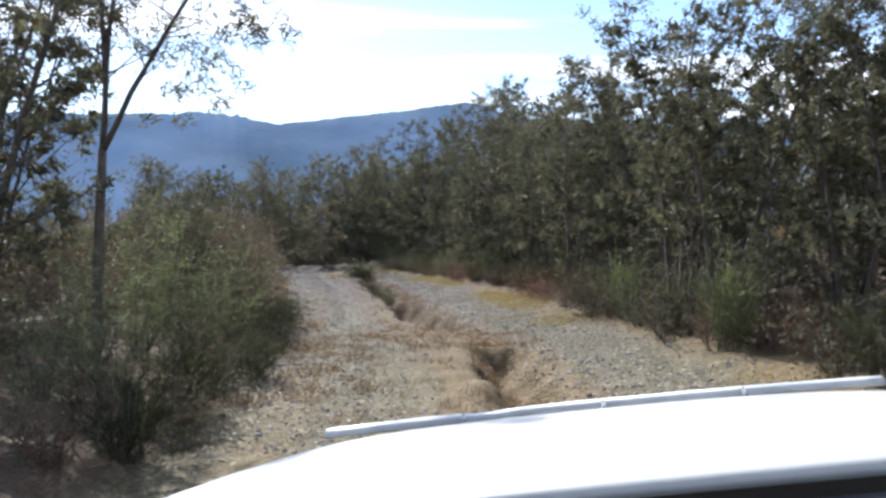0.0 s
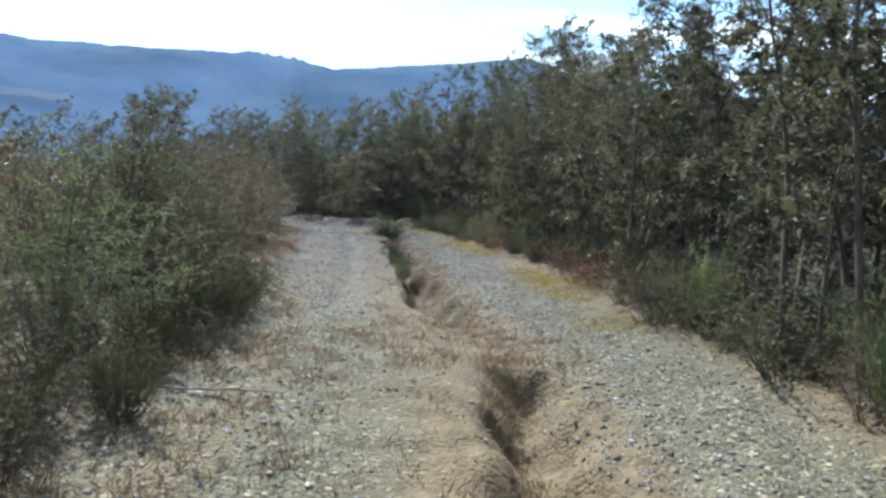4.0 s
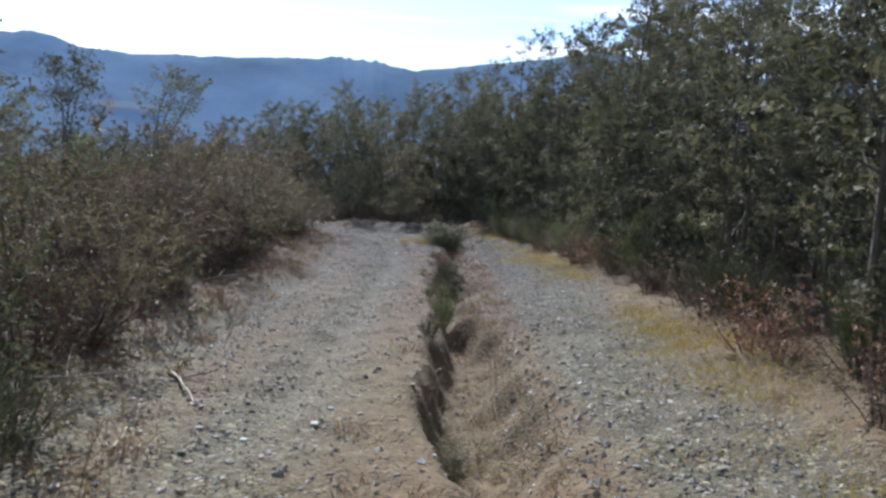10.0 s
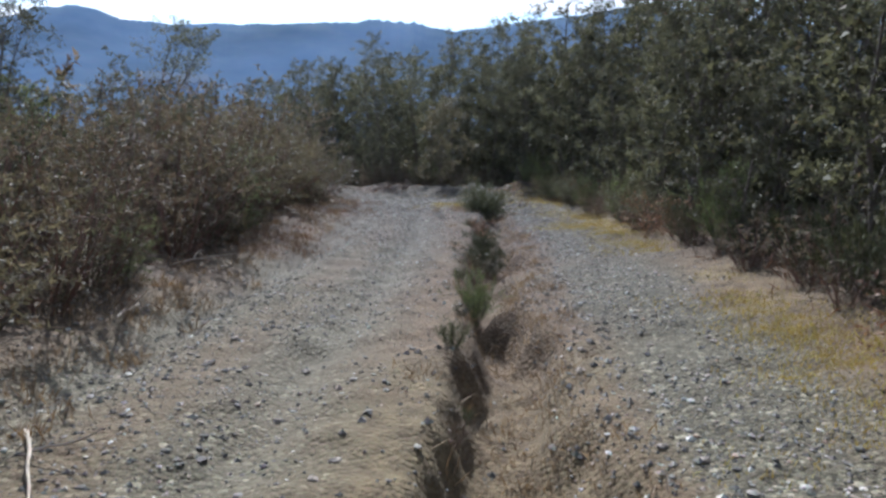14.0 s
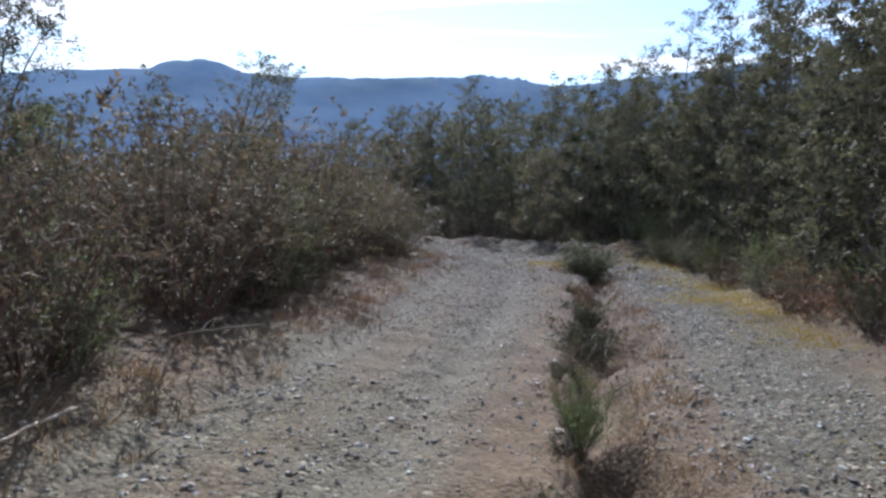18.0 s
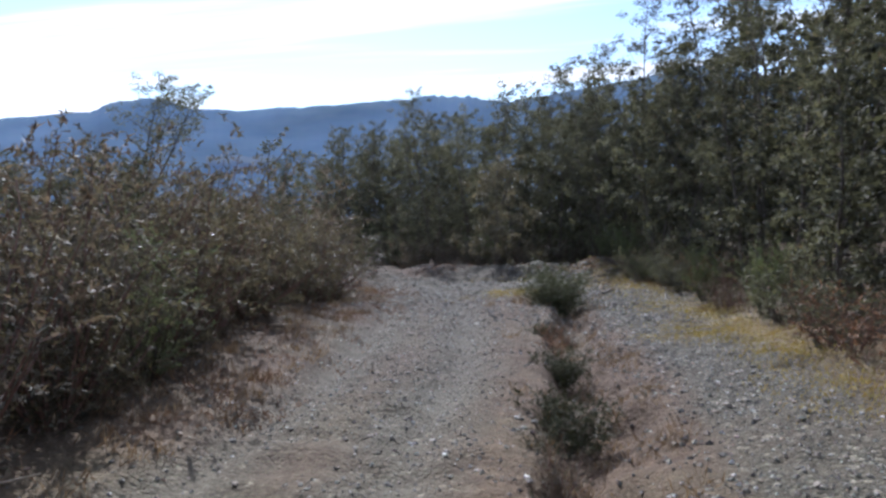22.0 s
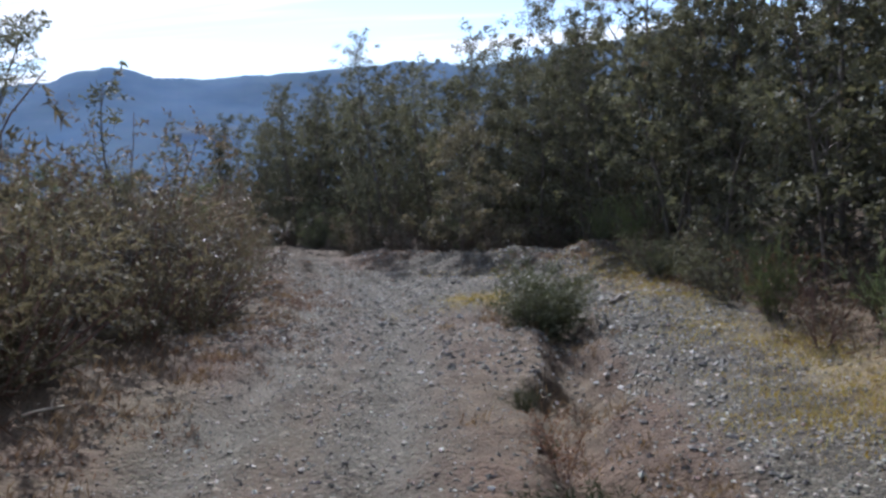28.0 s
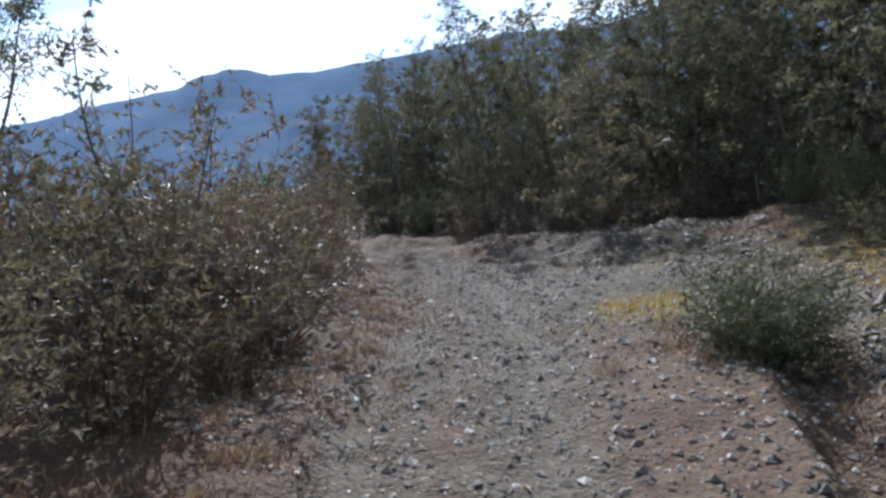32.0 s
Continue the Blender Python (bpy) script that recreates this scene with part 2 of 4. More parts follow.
    lift.inputs["From Min"].default_value, lift.inputs["From Max"].default_value, lift.inputs["To Max"].default_value = 0.25, 0.65, 0.6
    l.new(big.outputs["Fac"], lift.inputs["Value"]), l.new(lift.outputs[0], wear.inputs[1])
    col = mix_rgb(n, l, wear.outputs[0], col, (0.110, 0.101, 0.084))
    col = mix_rgb(n, l, along_track.outputs[0], mix_rgb(n, l, 1.0, col, (1.05, 1.07, 0.88), "MULTIPLY"), mix_rgb(n, l, 1.0, col, (0.605, 0.605, 0.60), "MULTIPLY"))
    col = mix_rgb(n, l, soft(sep.outputs[1]), col, moss.outputs[0])
    col = mix_rgb(n, l, soft(sep.outputs[2]), col, litter_shade.outputs[0])
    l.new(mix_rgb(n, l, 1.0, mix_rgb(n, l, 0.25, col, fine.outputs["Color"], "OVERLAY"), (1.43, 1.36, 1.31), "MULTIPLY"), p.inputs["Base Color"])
    p.inputs["Roughness"].default_value = 0.95
    p.inputs["Specular IOR Level"].default_value = 0.2
    b1, b2 = n.new("ShaderNodeBump"), n.new("ShaderNodeBump")
    b1.inputs["Strength"].default_value, b1.inputs["Distance"].default_value = 0.5, 0.035
    b2.inputs["Strength"].default_value, b2.inputs["Distance"].default_value = 0.6, 0.02
    b1.invert = True
    l.new(vor.outputs["Distance"], b1.inputs["Height"])
    l.new(fine.outputs["Fac"], b2.inputs["Height"])
    l.new(b1.outputs[0], b2.inputs["Normal"]), l.new(b2.outputs[0], p.inputs["Normal"])
    return m


GROUND = ground_material()


def stone_material():
    m, n, l, p, out = material("track_stone")
    geo = n.new("ShaderNodeNewGeometry")
    r = ramp(n, [(0.0, (0.055, 0.048, 0.040)), (0.4, (0.115, 0.103, 0.085)), (0.74, (0.19, 0.172, 0.142)), (0.83, (0.23, 0.16, 0.108)), (0.9, (0.28, 0.262, 0.228)), (1.0, (0.40, 0.38, 0.335))])
    l.new(geo.outputs["Random Per Island"], r.inputs[0])
    t = tex_noise(n, l, 40.0, 5.0)
    l.new(mix_rgb(n, l, 0.4, r.outputs[0], t.outputs["Color"], "OVERLAY"), p.inputs["Base Color"])
    p.inputs["Roughness"].default_value = 0.8
    bp = n.new("ShaderNodeBump")
    bp.inputs["Strength"].default_value, bp.inputs["Distance"].default_value = 0.5, 0.008
    l.new(t.outputs["Fac"], bp.inputs["Height"]), l.new(bp.outputs[0], p.inputs["Normal"])
    return m


STONE = stone_material()


def mountain_material(name, lo, hi, haze_glow):
    """Wooded slopes kilometres off, a far backdrop: air haze put in as bluish emission."""
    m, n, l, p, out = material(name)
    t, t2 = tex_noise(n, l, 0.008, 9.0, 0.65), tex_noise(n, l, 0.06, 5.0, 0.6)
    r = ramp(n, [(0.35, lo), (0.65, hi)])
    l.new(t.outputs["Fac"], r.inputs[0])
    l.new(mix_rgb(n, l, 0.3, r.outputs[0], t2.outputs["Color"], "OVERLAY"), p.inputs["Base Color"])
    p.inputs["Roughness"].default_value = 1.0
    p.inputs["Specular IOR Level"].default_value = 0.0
    # distance haze as emission, mottled by broad noise
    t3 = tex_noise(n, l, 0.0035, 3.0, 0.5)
    g = ramp(n, [(0.3, tuple(0.72 * c for c in haze_glow)), (0.7, tuple(1.25 * c for c in haze_glow))])
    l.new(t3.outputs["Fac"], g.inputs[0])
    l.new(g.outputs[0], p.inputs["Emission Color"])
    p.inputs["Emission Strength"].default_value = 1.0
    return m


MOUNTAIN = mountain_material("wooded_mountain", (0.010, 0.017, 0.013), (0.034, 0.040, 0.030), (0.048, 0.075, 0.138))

# ---- mesh helpers ----


def mesh_object(name, verts, faces, mat, parent=None, label="", smooth=False):
    me = bpy.data.meshes.new(name)
    me.from_pydata(np.asarray(verts).tolist(), [], np.asarray(faces).tolist() if not isinstance(faces, list) else faces)
    me.materials.append(mat)
    if smooth:
        me.polygons.foreach_set("use_smooth", [True] * len(me.polygons))
    me.update()
    ob = new(name, me)
    if parent is not None:
        ob.parent = parent
    if label:
        ob["label"] = label
    return ob


def part(name, bm, mat, parent, label=""):
    me = bpy.data.meshes.new(name)
    bm.to_mesh(me)
    bm.free()
    me.materials.append(mat)
    ob = new(name, me)
    ob.parent = parent
    if label:
        ob["label"] = label
    return ob


def unit(v):
    return v / np.maximum(np.linalg.norm(v, axis=-1, keepdims=True), 1e-9)


def tubes(paths, sides=5):
    """One mesh of tapering tubes: paths are (points, radii)."""
    V, F, base = [], [], 0
    ang = np.linspace(0, 2 * np.pi, sides, endpoint=False)
    for pts, rad in paths:
        pts = np.asarray(pts, float)
        d = unit(np.gradient(pts, axis=0))
        ref = np.where(np.abs(d[:, 2:3]) > 0.9, np.array([[1.0, 0, 0]]), np.array([[0, 0, 1.0]]))
        a = unit(np.cross(d, ref))
        b = np.cross(d, a)
        ring = pts[:, None, :] + np.asarray(rad)[:, None, None] * (np.cos(ang)[None, :, None] * a[:, None, :] + np.sin(ang)[None, :, None] * b[:, None, :])
        V.append(ring.reshape(-1, 3))
        k = len(pts)
        for i in range(k - 1):
            for j in range(sides):
                j2 = (j + 1) % sides
                F.append((base + i * sides + j, base + i * sides + j2, base + (i + 1) * sides + j2, base + (i + 1) * sides + j))
        F.append(tuple(base + (k - 1) * sides + j for j in range(sides)))
        F.append(tuple(base + j for j in reversed(range(sides))))
        base += k * sides
    return np.concatenate(V), F


def blades(rng, roots, dirs, length, width, fold=0.25, plain=False):
    """Pointed leaves from roots along dirs: a bent diamond of two triangles each, or one plain triangle."""
    n = len(roots)
    d = unit(dirs)
    side = unit(np.cross(d, rng.normal(size=(n, 3))))
    if plain:
        s = side * width[:, None] * 0.56
        return np.stack([roots - s, roots + s, roots + d * length[:, None]], 1).reshape(-1, 3), np.arange(3 * n).reshape(-1, 3)
    up = np.cross(side, d)
    L, W = length[:, None], width[:, None]
    mid = roots + d * L * 0.45
    V = np.stack([roots, mid + side * W * 0.5 + up * W * fold, roots + d * L - up * L * 0.08, mid - side * W * 0.5 + up * W * fold], 1).reshape(-1, 3)
    i = np.arange(n)[:, None] * 4
    F = np.concatenate([i + np.array([[0, 1, 2]]), i + np.array([[0, 2, 3]])], 0)
    return V, F


# ---- the lie of the land ----
NOISE_RNG = np.random.default_rng(11)
LATTICE = NOISE_RNG.random((256, 256))


def vnoise(x, y):
    x, y = np.asarray(x, float), np.asarray(y, float)
    xi, yi = np.floor(x).astype(int), np.floor(y).astype(int)
    fx, fy = x - xi, y - yi
    fx, fy = fx * fx * (3 - 2 * fx), fy * fy * (3 - 2 * fy)
    g = lambda a, b: LATTICE[a % 256, b % 256]
    return (g(xi, yi) * (1 - fx) + g(xi + 1, yi) * fx) * (1 - fy) + (g(xi, yi + 1) * (1 - fx) + g(xi + 1, yi + 1) * fx) * fy - 0.5


def fbm(x, y, octaves=4):
    s = 0
    for k in range(octaves):
        s = s + vnoise(x * 2 ** k + 17 * k, y * 2 ** k + 31 * k) * 0.5 ** k
    return s


GY = [-20, 4, 6.5, 8.3, 10.3, 10.75, 13.0, 13.6, 14.6, 16, 17.6, 20, 22.3, 25, 27.5, 30, 33, 36, 60]
GX = [0.9, 0.9, 0.85, 0.82, 0.78, 0.6, 0.0, -0.15, -0.4, -0.75, -1.05, -1.55, -2.0, -2.55, -3.0, -3.45, -4.1, -5.0, -12.0]
GD = [0, 0.05, 0.22, 0.36, 0.46, 0.05, 0.05, 0.56, 0.56, 0.44, 0.42, 0.4, 0.36, 0.3, 0.32, 0.22, 0.05, 0, 0]
GW = [0.3, 0.3, 0.35, 0.4, 0.4, 0.4, 0.4, 0.45, 0.45, 0.4, 0.36, 0.38, 0.4, 0.4, 0.42, 0.45, 0.4, 0.4, 0.4]


def gully_x(y):
    return np.interp(y, GY, GX) + 0.2 * vnoise(np.asarray(y) * 0.8, 3.0 + 0 * np.asarray(y))


def smooth01(v):
    v = np.clip(v, 0, 1)
    return v * v * (3 - 2 * v)


MOUNDS = [(-7.2, 36.2, 1.2, 0.8, 0.14), (-9.0, 37.0, 1.7, 0.75, 0.30), (-3.3, 35.4, 2.1, 1.7, 0.30), (-5.7, 34.6, 0.9, 0.6, -0.12), (-11.6, 38.6, 1.2, 0.6, -0.15), (-5.2, 36.8, 1.0, 0.8, 0.16), (-2.3, 30.2, 0.8, 1.5, 0.16)]


def height(x, y):
    x, y = np.asarray(x, float), np.asarray(y, float)
    u = x - gully_x(y)
    prof = np.interp(u, [-30, -9, -5.5, -3.6, -2.6, -0.6, 0.6, 2.0, 3.4, 5.0, 9.0, 30], [-1.2, -0.25, 0.0, -0.16, -0.27, -0.24, -0.26, -0.08, 0.16, 0.42, 0.85, 1.6])
    bend = smooth01((y - 27) / 6) * smooth01((-u - 1.0) / 4)
    h = prof * (1 - bend) + bend * (-0.42 - 0.012 * np.clip(-u - 5, 0, 60))
    # ruts of the left lane
    for off in (0.6, -0.8):
        h = h - 0.085 * np.exp(-((x - lane_x(y) - off) / 0.22) ** 2) * smooth01((36 - y) / 4) * smooth01((y - 12) / 3)
    # washed-out gully: undercut on its left, slumped on its right
    w = np.interp(y, GY, GW) * (1 + 0.3 * vnoise(y * 1.7, 9 + 0 * y))
    d = np.interp(y, GY, GD) * (1 + 0.3 * vnoise(y * 1.1, 4 + 0 * y))
    rag = 0.16 * vnoise(y * 1.7, x * 0.6) + 0.08 * vnoise(y * 4.4, x * 2.0)
    left = smooth01((u + w + rag) / (w * np.interp(y, [11, 13.5], [1.5, 0.8])))
    right = smooth01((w * 1.5 + 0.25 * vnoise(y * 1.6, x * 1.6) + rag - u) / (1.25 * w))
    cut = left * right
    h = h - d * cut + cut * (1 - cut) * 0.42 * fbm(x * 3.1, y * 3.1, 3)
    # hummocks where the track turns away, and general unevenness
    end = np.exp(-(((y - 35.8) / 2.8) ** 2)) * smooth01((x + 15) / 4)
    h = h + end * (0.06 + 0.22 * fbm(x * 1.0, y * 1.0, 5) + 0.12 * fbm(x * 2.6, y * 3.4, 3))
    for mx, my, sx, sy, mh in MOUNDS:
        h = h + mh * np.exp(-((x - mx) / sx) ** 2 - ((y - my) / sy) ** 2) * (1 + 0.4 * fbm(x * 1.7, y * 1.7, 3))
    off_track = smooth01((np.abs(u + 0.4) - 3.2) / 2.0)
    h = h + (0.05 + 0.22 * off_track) * fbm(x * 0.8, y * 0.8, 3) + 0.05 * fbm(x * 4, y * 4, 3) + 0.012 * vnoise(x * 8 + y * 3, y * 8 - x * 3) * (1 - off_track)
    # the hillside falls away on the left and behind
    far = np.clip(-x - 14, 0, None)
    h = h - 0.08 * far - 0.0 * y
    dist = np.hypot(x, y - 20)
    return np.maximum(h - 0.10 * np.clip(dist - 70, 0, 400), -42.0)


LANE_Y = [0, 8, 12, 16, 20, 24, 27, 30, 33, 36, 40, 60]
LANE_X = [-0.6, -1.2, -2.0, -2.7, -3.4, -4.2, -5.0, -6.2, -7.9, -10.3, -14.0, -34.0]


EDGE_Y = [21.3, 24, 26.3, 28.5, 30.3, 33.6, 38]
EDGE_X = [0.95, 0.25, -0.3, -0.8, -1.6, -2.5, -4.6]
LY = [-6, 4, 6.6, 10.3, 12.4, 14.4, 16, 18, 21, 24, 27, 29.5, 33, 36.5, 42]
LX = [-2.2, -2.0, -1.9, -2.35, -2.9, -3.6, -4.2, -4.6, -5.5, -6.2, -6.95, -7.9, -10.1, -12.2, -16]


def lane_x(y):
    return np.interp(y, LANE_Y, LANE_X)


def axis(lo, hi, step, reach):
    core = np.arange(lo, hi + 1e-6, step)
    out = [hi]
    s = step
    while out[-1] < reach:
        s = min(s * 1.35, 400)
        out.append(out[-1] + s)
    neg = [lo]
    s = step
    while neg[-1] > -reach:
        s = min(s * 1.35, 400)
        neg.append(neg[-1] - s)
    return np.concatenate([np.array(neg[1:])[::-1], core, np.array(out[1:])])


def build_ground():
    xs, ys = axis(-12.5, 5.0, 0.068, 4200), axis(4.0, 41.0, 0.08, 4200)
    X, Y = np.meshgrid(xs, ys)
    Z = height(X, Y)
    nx, ny = len(xs), len(ys)
    V = np.stack([X, Y, Z], -1).reshape(-1, 3)
    i = (np.arange(ny - 1)[:, None] * nx + np.arange(nx - 1)[None, :]).reshape(-1)
    F = np.stack([i, i + 1, i + nx + 1, i + nx], 1)
    me = bpy.data.meshes.new("ground")
    me.vertices.add(len(V))
    me.vertices.foreach_set("co", V.astype(np.float32).ravel())
    me.loops.add(F.size)
    me.loops.foreach_set("vertex_index", F.astype(np.int32).ravel())
    me.polygons.add(len(F))
    me.polygons.foreach_set("loop_start", np.arange(0, F.size, 4, dtype=np.int32))
    me.update(calc_edges=True)
    me.polygons.foreach_set("use_smooth", np.ones(len(F), dtype=bool))
    u = X - gully_x(Y)
    lane = X - lane_x(Y)
    left_lane = 0.72 * np.exp(-(np.abs(lane + 0.1 * vnoise(Y, X)) / np.interp(Y, [10, 15], [1.75, 1.25])) ** 3)
    right_lane = np.interp(u, [0.3, 0.55, 2.0, 2.8], [0.0, 0.8, 0.72, 0.1]) * (1 - 0.5 * smooth01((Y - 30) / 2))
    bank = 0.72 * smooth01((Y - 29) / 2) * np.exp(-(((X + 5.2) / 3.4) ** 4))
    gravel = np.maximum(np.maximum(left_lane, right_lane), bank) - 0.30 * np.exp(-((lane + 0.1) / 0.30) ** 2) - 0.55 * np.interp(u, [-0.75, -0.45, 0.75, 1.1], [0, 1, 1, 0]) * smooth01((29 - Y) / 3)
    moss = np.interp(u, [1.9, 2.5, 3.1, 3.8], [0.0, 0.25, 0.27, 0.0]) * (0.35 + 1.3 * smooth01(vnoise(Y * 0.45, X * 0.2) + 0.5))
    moss = moss + 0.55 * np.exp(-(((X + 4.7) / 0.6) ** 2 + ((Y - 31.2) / 0.7) ** 2)) + 0.25 * np.exp(-(((X + 2.7) / 0.8) ** 2 + ((Y - 33.4) / 1.2) ** 2)) + 0.3 * smooth01((Y - 23) / 4) * np.exp(-(((X - np.interp(Y, EDGE_Y, EDGE_X) + 0.35) / 0.5) ** 2))
    # leaf cover at both edges and past the bend, painted shade included
    litter_shade = np.maximum(np.interp(u, [2.0, 2.9, 4.2], [0, 0.42, 1]), np.interp(X - np.interp(Y, LY, LX), [-0.5, 0.55], [1, 0]))
    litter_shade = np.maximum(litter_shade, smooth01((Y - 37) / 3))
    dust = sum(np.exp(-((lane - off + 0.1 * vnoise(Y * 0.7, Y * 0)) / 0.26) ** 2) for off in (0.6, -0.8)) * smooth01((Y - 12) / 4) * smooth01((37 - Y) / 3)
    col = np.stack([gravel, moss, litter_shade, dust], -1).reshape(-1, 4).clip(0, 1)
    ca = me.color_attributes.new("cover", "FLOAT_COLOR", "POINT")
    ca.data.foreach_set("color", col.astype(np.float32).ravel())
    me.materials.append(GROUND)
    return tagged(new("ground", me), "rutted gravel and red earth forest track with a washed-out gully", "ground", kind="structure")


ground = build_ground()


def on_ground(x, y):
    return float(height(x, y))


# ---- mountains ----


def ridge_mesh(name, dist, profile, label, depth=700, jitter=2.0, seed=3):
    """A long wooded ridge: profile gives (azimuth in degrees left of +y, elevation in degrees)."""
    rng = np.random.default_rng(seed)
    profile = sorted(profile)
    az = np.linspace(profile[0][0], profile[-1][0], 900)
    el = np.interp(az, [p[0] for p in profile], [p[1] for p in profile])
    top = dist * np.tan(np.radians(el)) + jitter * fbm(az * 1.1, az * 0 + seed, 5)
    top = top + 3.0 * np.maximum(0, vnoise(az * 5, az * 0 + 5) * 2 - 0.3) + 5.0 * (np.abs(az - 18.4) < 2.6) * np.maximum(0, vnoise(az * 3.0, az * 0 + 8) * 2 + 0.35)
    rows = []
    for k in range(14):
        f = k / 13
        r = dist - depth * f + 25 * fbm(az * 0.25 + 3 * f, az * 0 + f * 4, 2)
        z = top * (1 - f) ** 1.25 - 45 * f + (14 * f * fbm(az * 0.35, az * 0 + f * 3, 3) if 0 < k else 0)
        rows.append(np.stack([-np.sin(np.radians(az)) * r, np.cos(np.radians(az)) * r, z], -1))
    back = rows[0].copy()
    back[:, :2] *= 1.25
    back[:, 2] = -60
    rows = [back] + rows
    V = np.concatenate(rows)
    n = len(az)
    F = [(k * n + j, k * n + j + 1, (k + 1) * n + j + 1, (k + 1) * n + j) for k in range(len(rows) - 1) for j in range(n - 1)]
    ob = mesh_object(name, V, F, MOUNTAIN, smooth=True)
    return tagged(ob, label, "mountain", kind="structure")


ridge_mesh("mountain", 1500, [(95, 3.0), (75, 3.8), (60, 4.8), (53.8, 5.75), (50.8, 6.5), (47.6, 7.0), (44.5, 7.5), (43.2, 8.2), (41, 8.55), (39.4, 8.45), (37.9, 8.0), (34.8, 8.05), (31, 8.4), (25, 8.9), (21.3, 9.15), (20.5, 9.4), (17, 9.35), (15.6, 9.2), (14, 9.05), (12.2, 9.25), (9.4, 9.65), (5, 10.3), (1.7, 10.8), (0.6, 11.0), (-0.6, 11.2), (-2.7, 10.85), (-4.5, 10.2), (-9, 9.7), (-20, 9.2), (-45, 8), (-80, 5)], "long wooded mountain ridge, its blue haze put in as glow")

# field strip with the same haze put in as emission
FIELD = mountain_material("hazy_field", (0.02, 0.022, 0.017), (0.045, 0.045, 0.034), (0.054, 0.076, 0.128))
az_f = np.linspace(32.0, 36.8, 40)
rows_f = []
for f in (0.385, 0.425):
    r_f = 1500 - 700 * (f + 0.006 * vnoise(az_f * 1.3, az_f * 0 + f * 40)) - 34
    z_f = 1500 * math.tan(radians(8.05)) * (1 - f) ** 1.25 - 45 * f + 4 * vnoise(az_f * 0.9, az_f * 0 + 2)
    rows_f.append(np.stack([-np.sin(np.radians(az_f)) * r_f, np.cos(np.radians(az_f)) * r_f, z_f], -1))
rows_f = [np.stack([p, p - np.array([0, 0, 6.0])]) for p in rows_f]
field_v = np.concatenate([rows_f[0][0], rows_f[1][0], rows_f[0][1], rows_f[1][1]])
field_f = [(k * 40 + j, k * 40 + j + 1, (k + 1) * 40 + j + 1, (k + 1) * 40 + j) for k in (0, 2) for j in range(39)]
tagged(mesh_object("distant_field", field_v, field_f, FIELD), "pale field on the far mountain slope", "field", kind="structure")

# ---- plants ----
WIND = np.array([0.22, 0.0, 0.0])


def grow(rng, start, direction, length, steps, bend, up=0.0):
    pts = [np.array(start, float)]
    d = unit(np.array(direction, float))
    for _ in range(steps):
        d = unit(d + rng.normal(size=3) * bend + np.array([0, 0, up]))
        pts.append(pts[-1] + d * length / steps)
    return np.array(pts)


def leafy(rng, twigs, count, size, width, droop, wind=1.0):
    """Leaves along twigs: roots, directions, lengths and widths."""
    R, D = [], []
    for pts in twigs:
        s = rng.random(count) ** 0.7 * (len(pts) - 1)
        k = np.minimum(s.astype(int), len(pts) - 2)
        f = (s - k)[:, None]
        R.append(pts[k] * (1 - f) + pts[k + 1] * f)
        d = unit(pts[k + 1] - pts[k])
        D.append(d * 0.55 + rng.normal(size=(count, 3)) * 0.62 + np.array([0, 0, -droop]) + WIND * wind)
    R, D = np.concatenate(R), np.concatenate(D)
    n = len(R)
    return blades(rng, R, D, size * rng.uniform(0.65, 1.3, n), width * rng.uniform(0.7, 1.25, n), plain=True)


def clumps(rng, spots, n_out, n_in, size, width):
    """Bunches of leaves: spots are (centre, radius, share of inner leaves, wind); fine leaves round a heart of broader ones."""
    R, D, L, W = [], [], [], []
    for c, r, heart, wind in spots:
        for n, lo, hi, ln, wd in ((n_out, 0.45, 1.15, size, width), (int(round(n_in * heart)), 0.0, 0.62, 0.125, 0.07)):
            if not n:
                continue
            u = unit(rng.normal(size=(n, 3)) * np.array([1, 1, 0.85]) + np.array([0, 0, 0.15]))
            R.append(c + u * (r * rng.uniform(lo, hi, n))[:, None] * np.array([1.0, 1.0, 0.85]))
            D.append(u * 0.45 + rng.normal(size=(n, 3)) * 0.5 + np.array([0, 0, -0.12]) + WIND * wind)
            L.append(ln * rng.uniform(0.65, 1.3, n) * (1 if ln == size else r / 0.26))
            W.append(wd * rng.uniform(0.7, 1.25, n) * (1 if ln == size else r / 0.26))
    R, D, L, W = np.concatenate(R), np.concatenate(D), np.concatenate(L), np.concatenate(W)
    return blades(rng, R - unit(D) * L[:, None] * 0.4, D, L, W, plain=True)


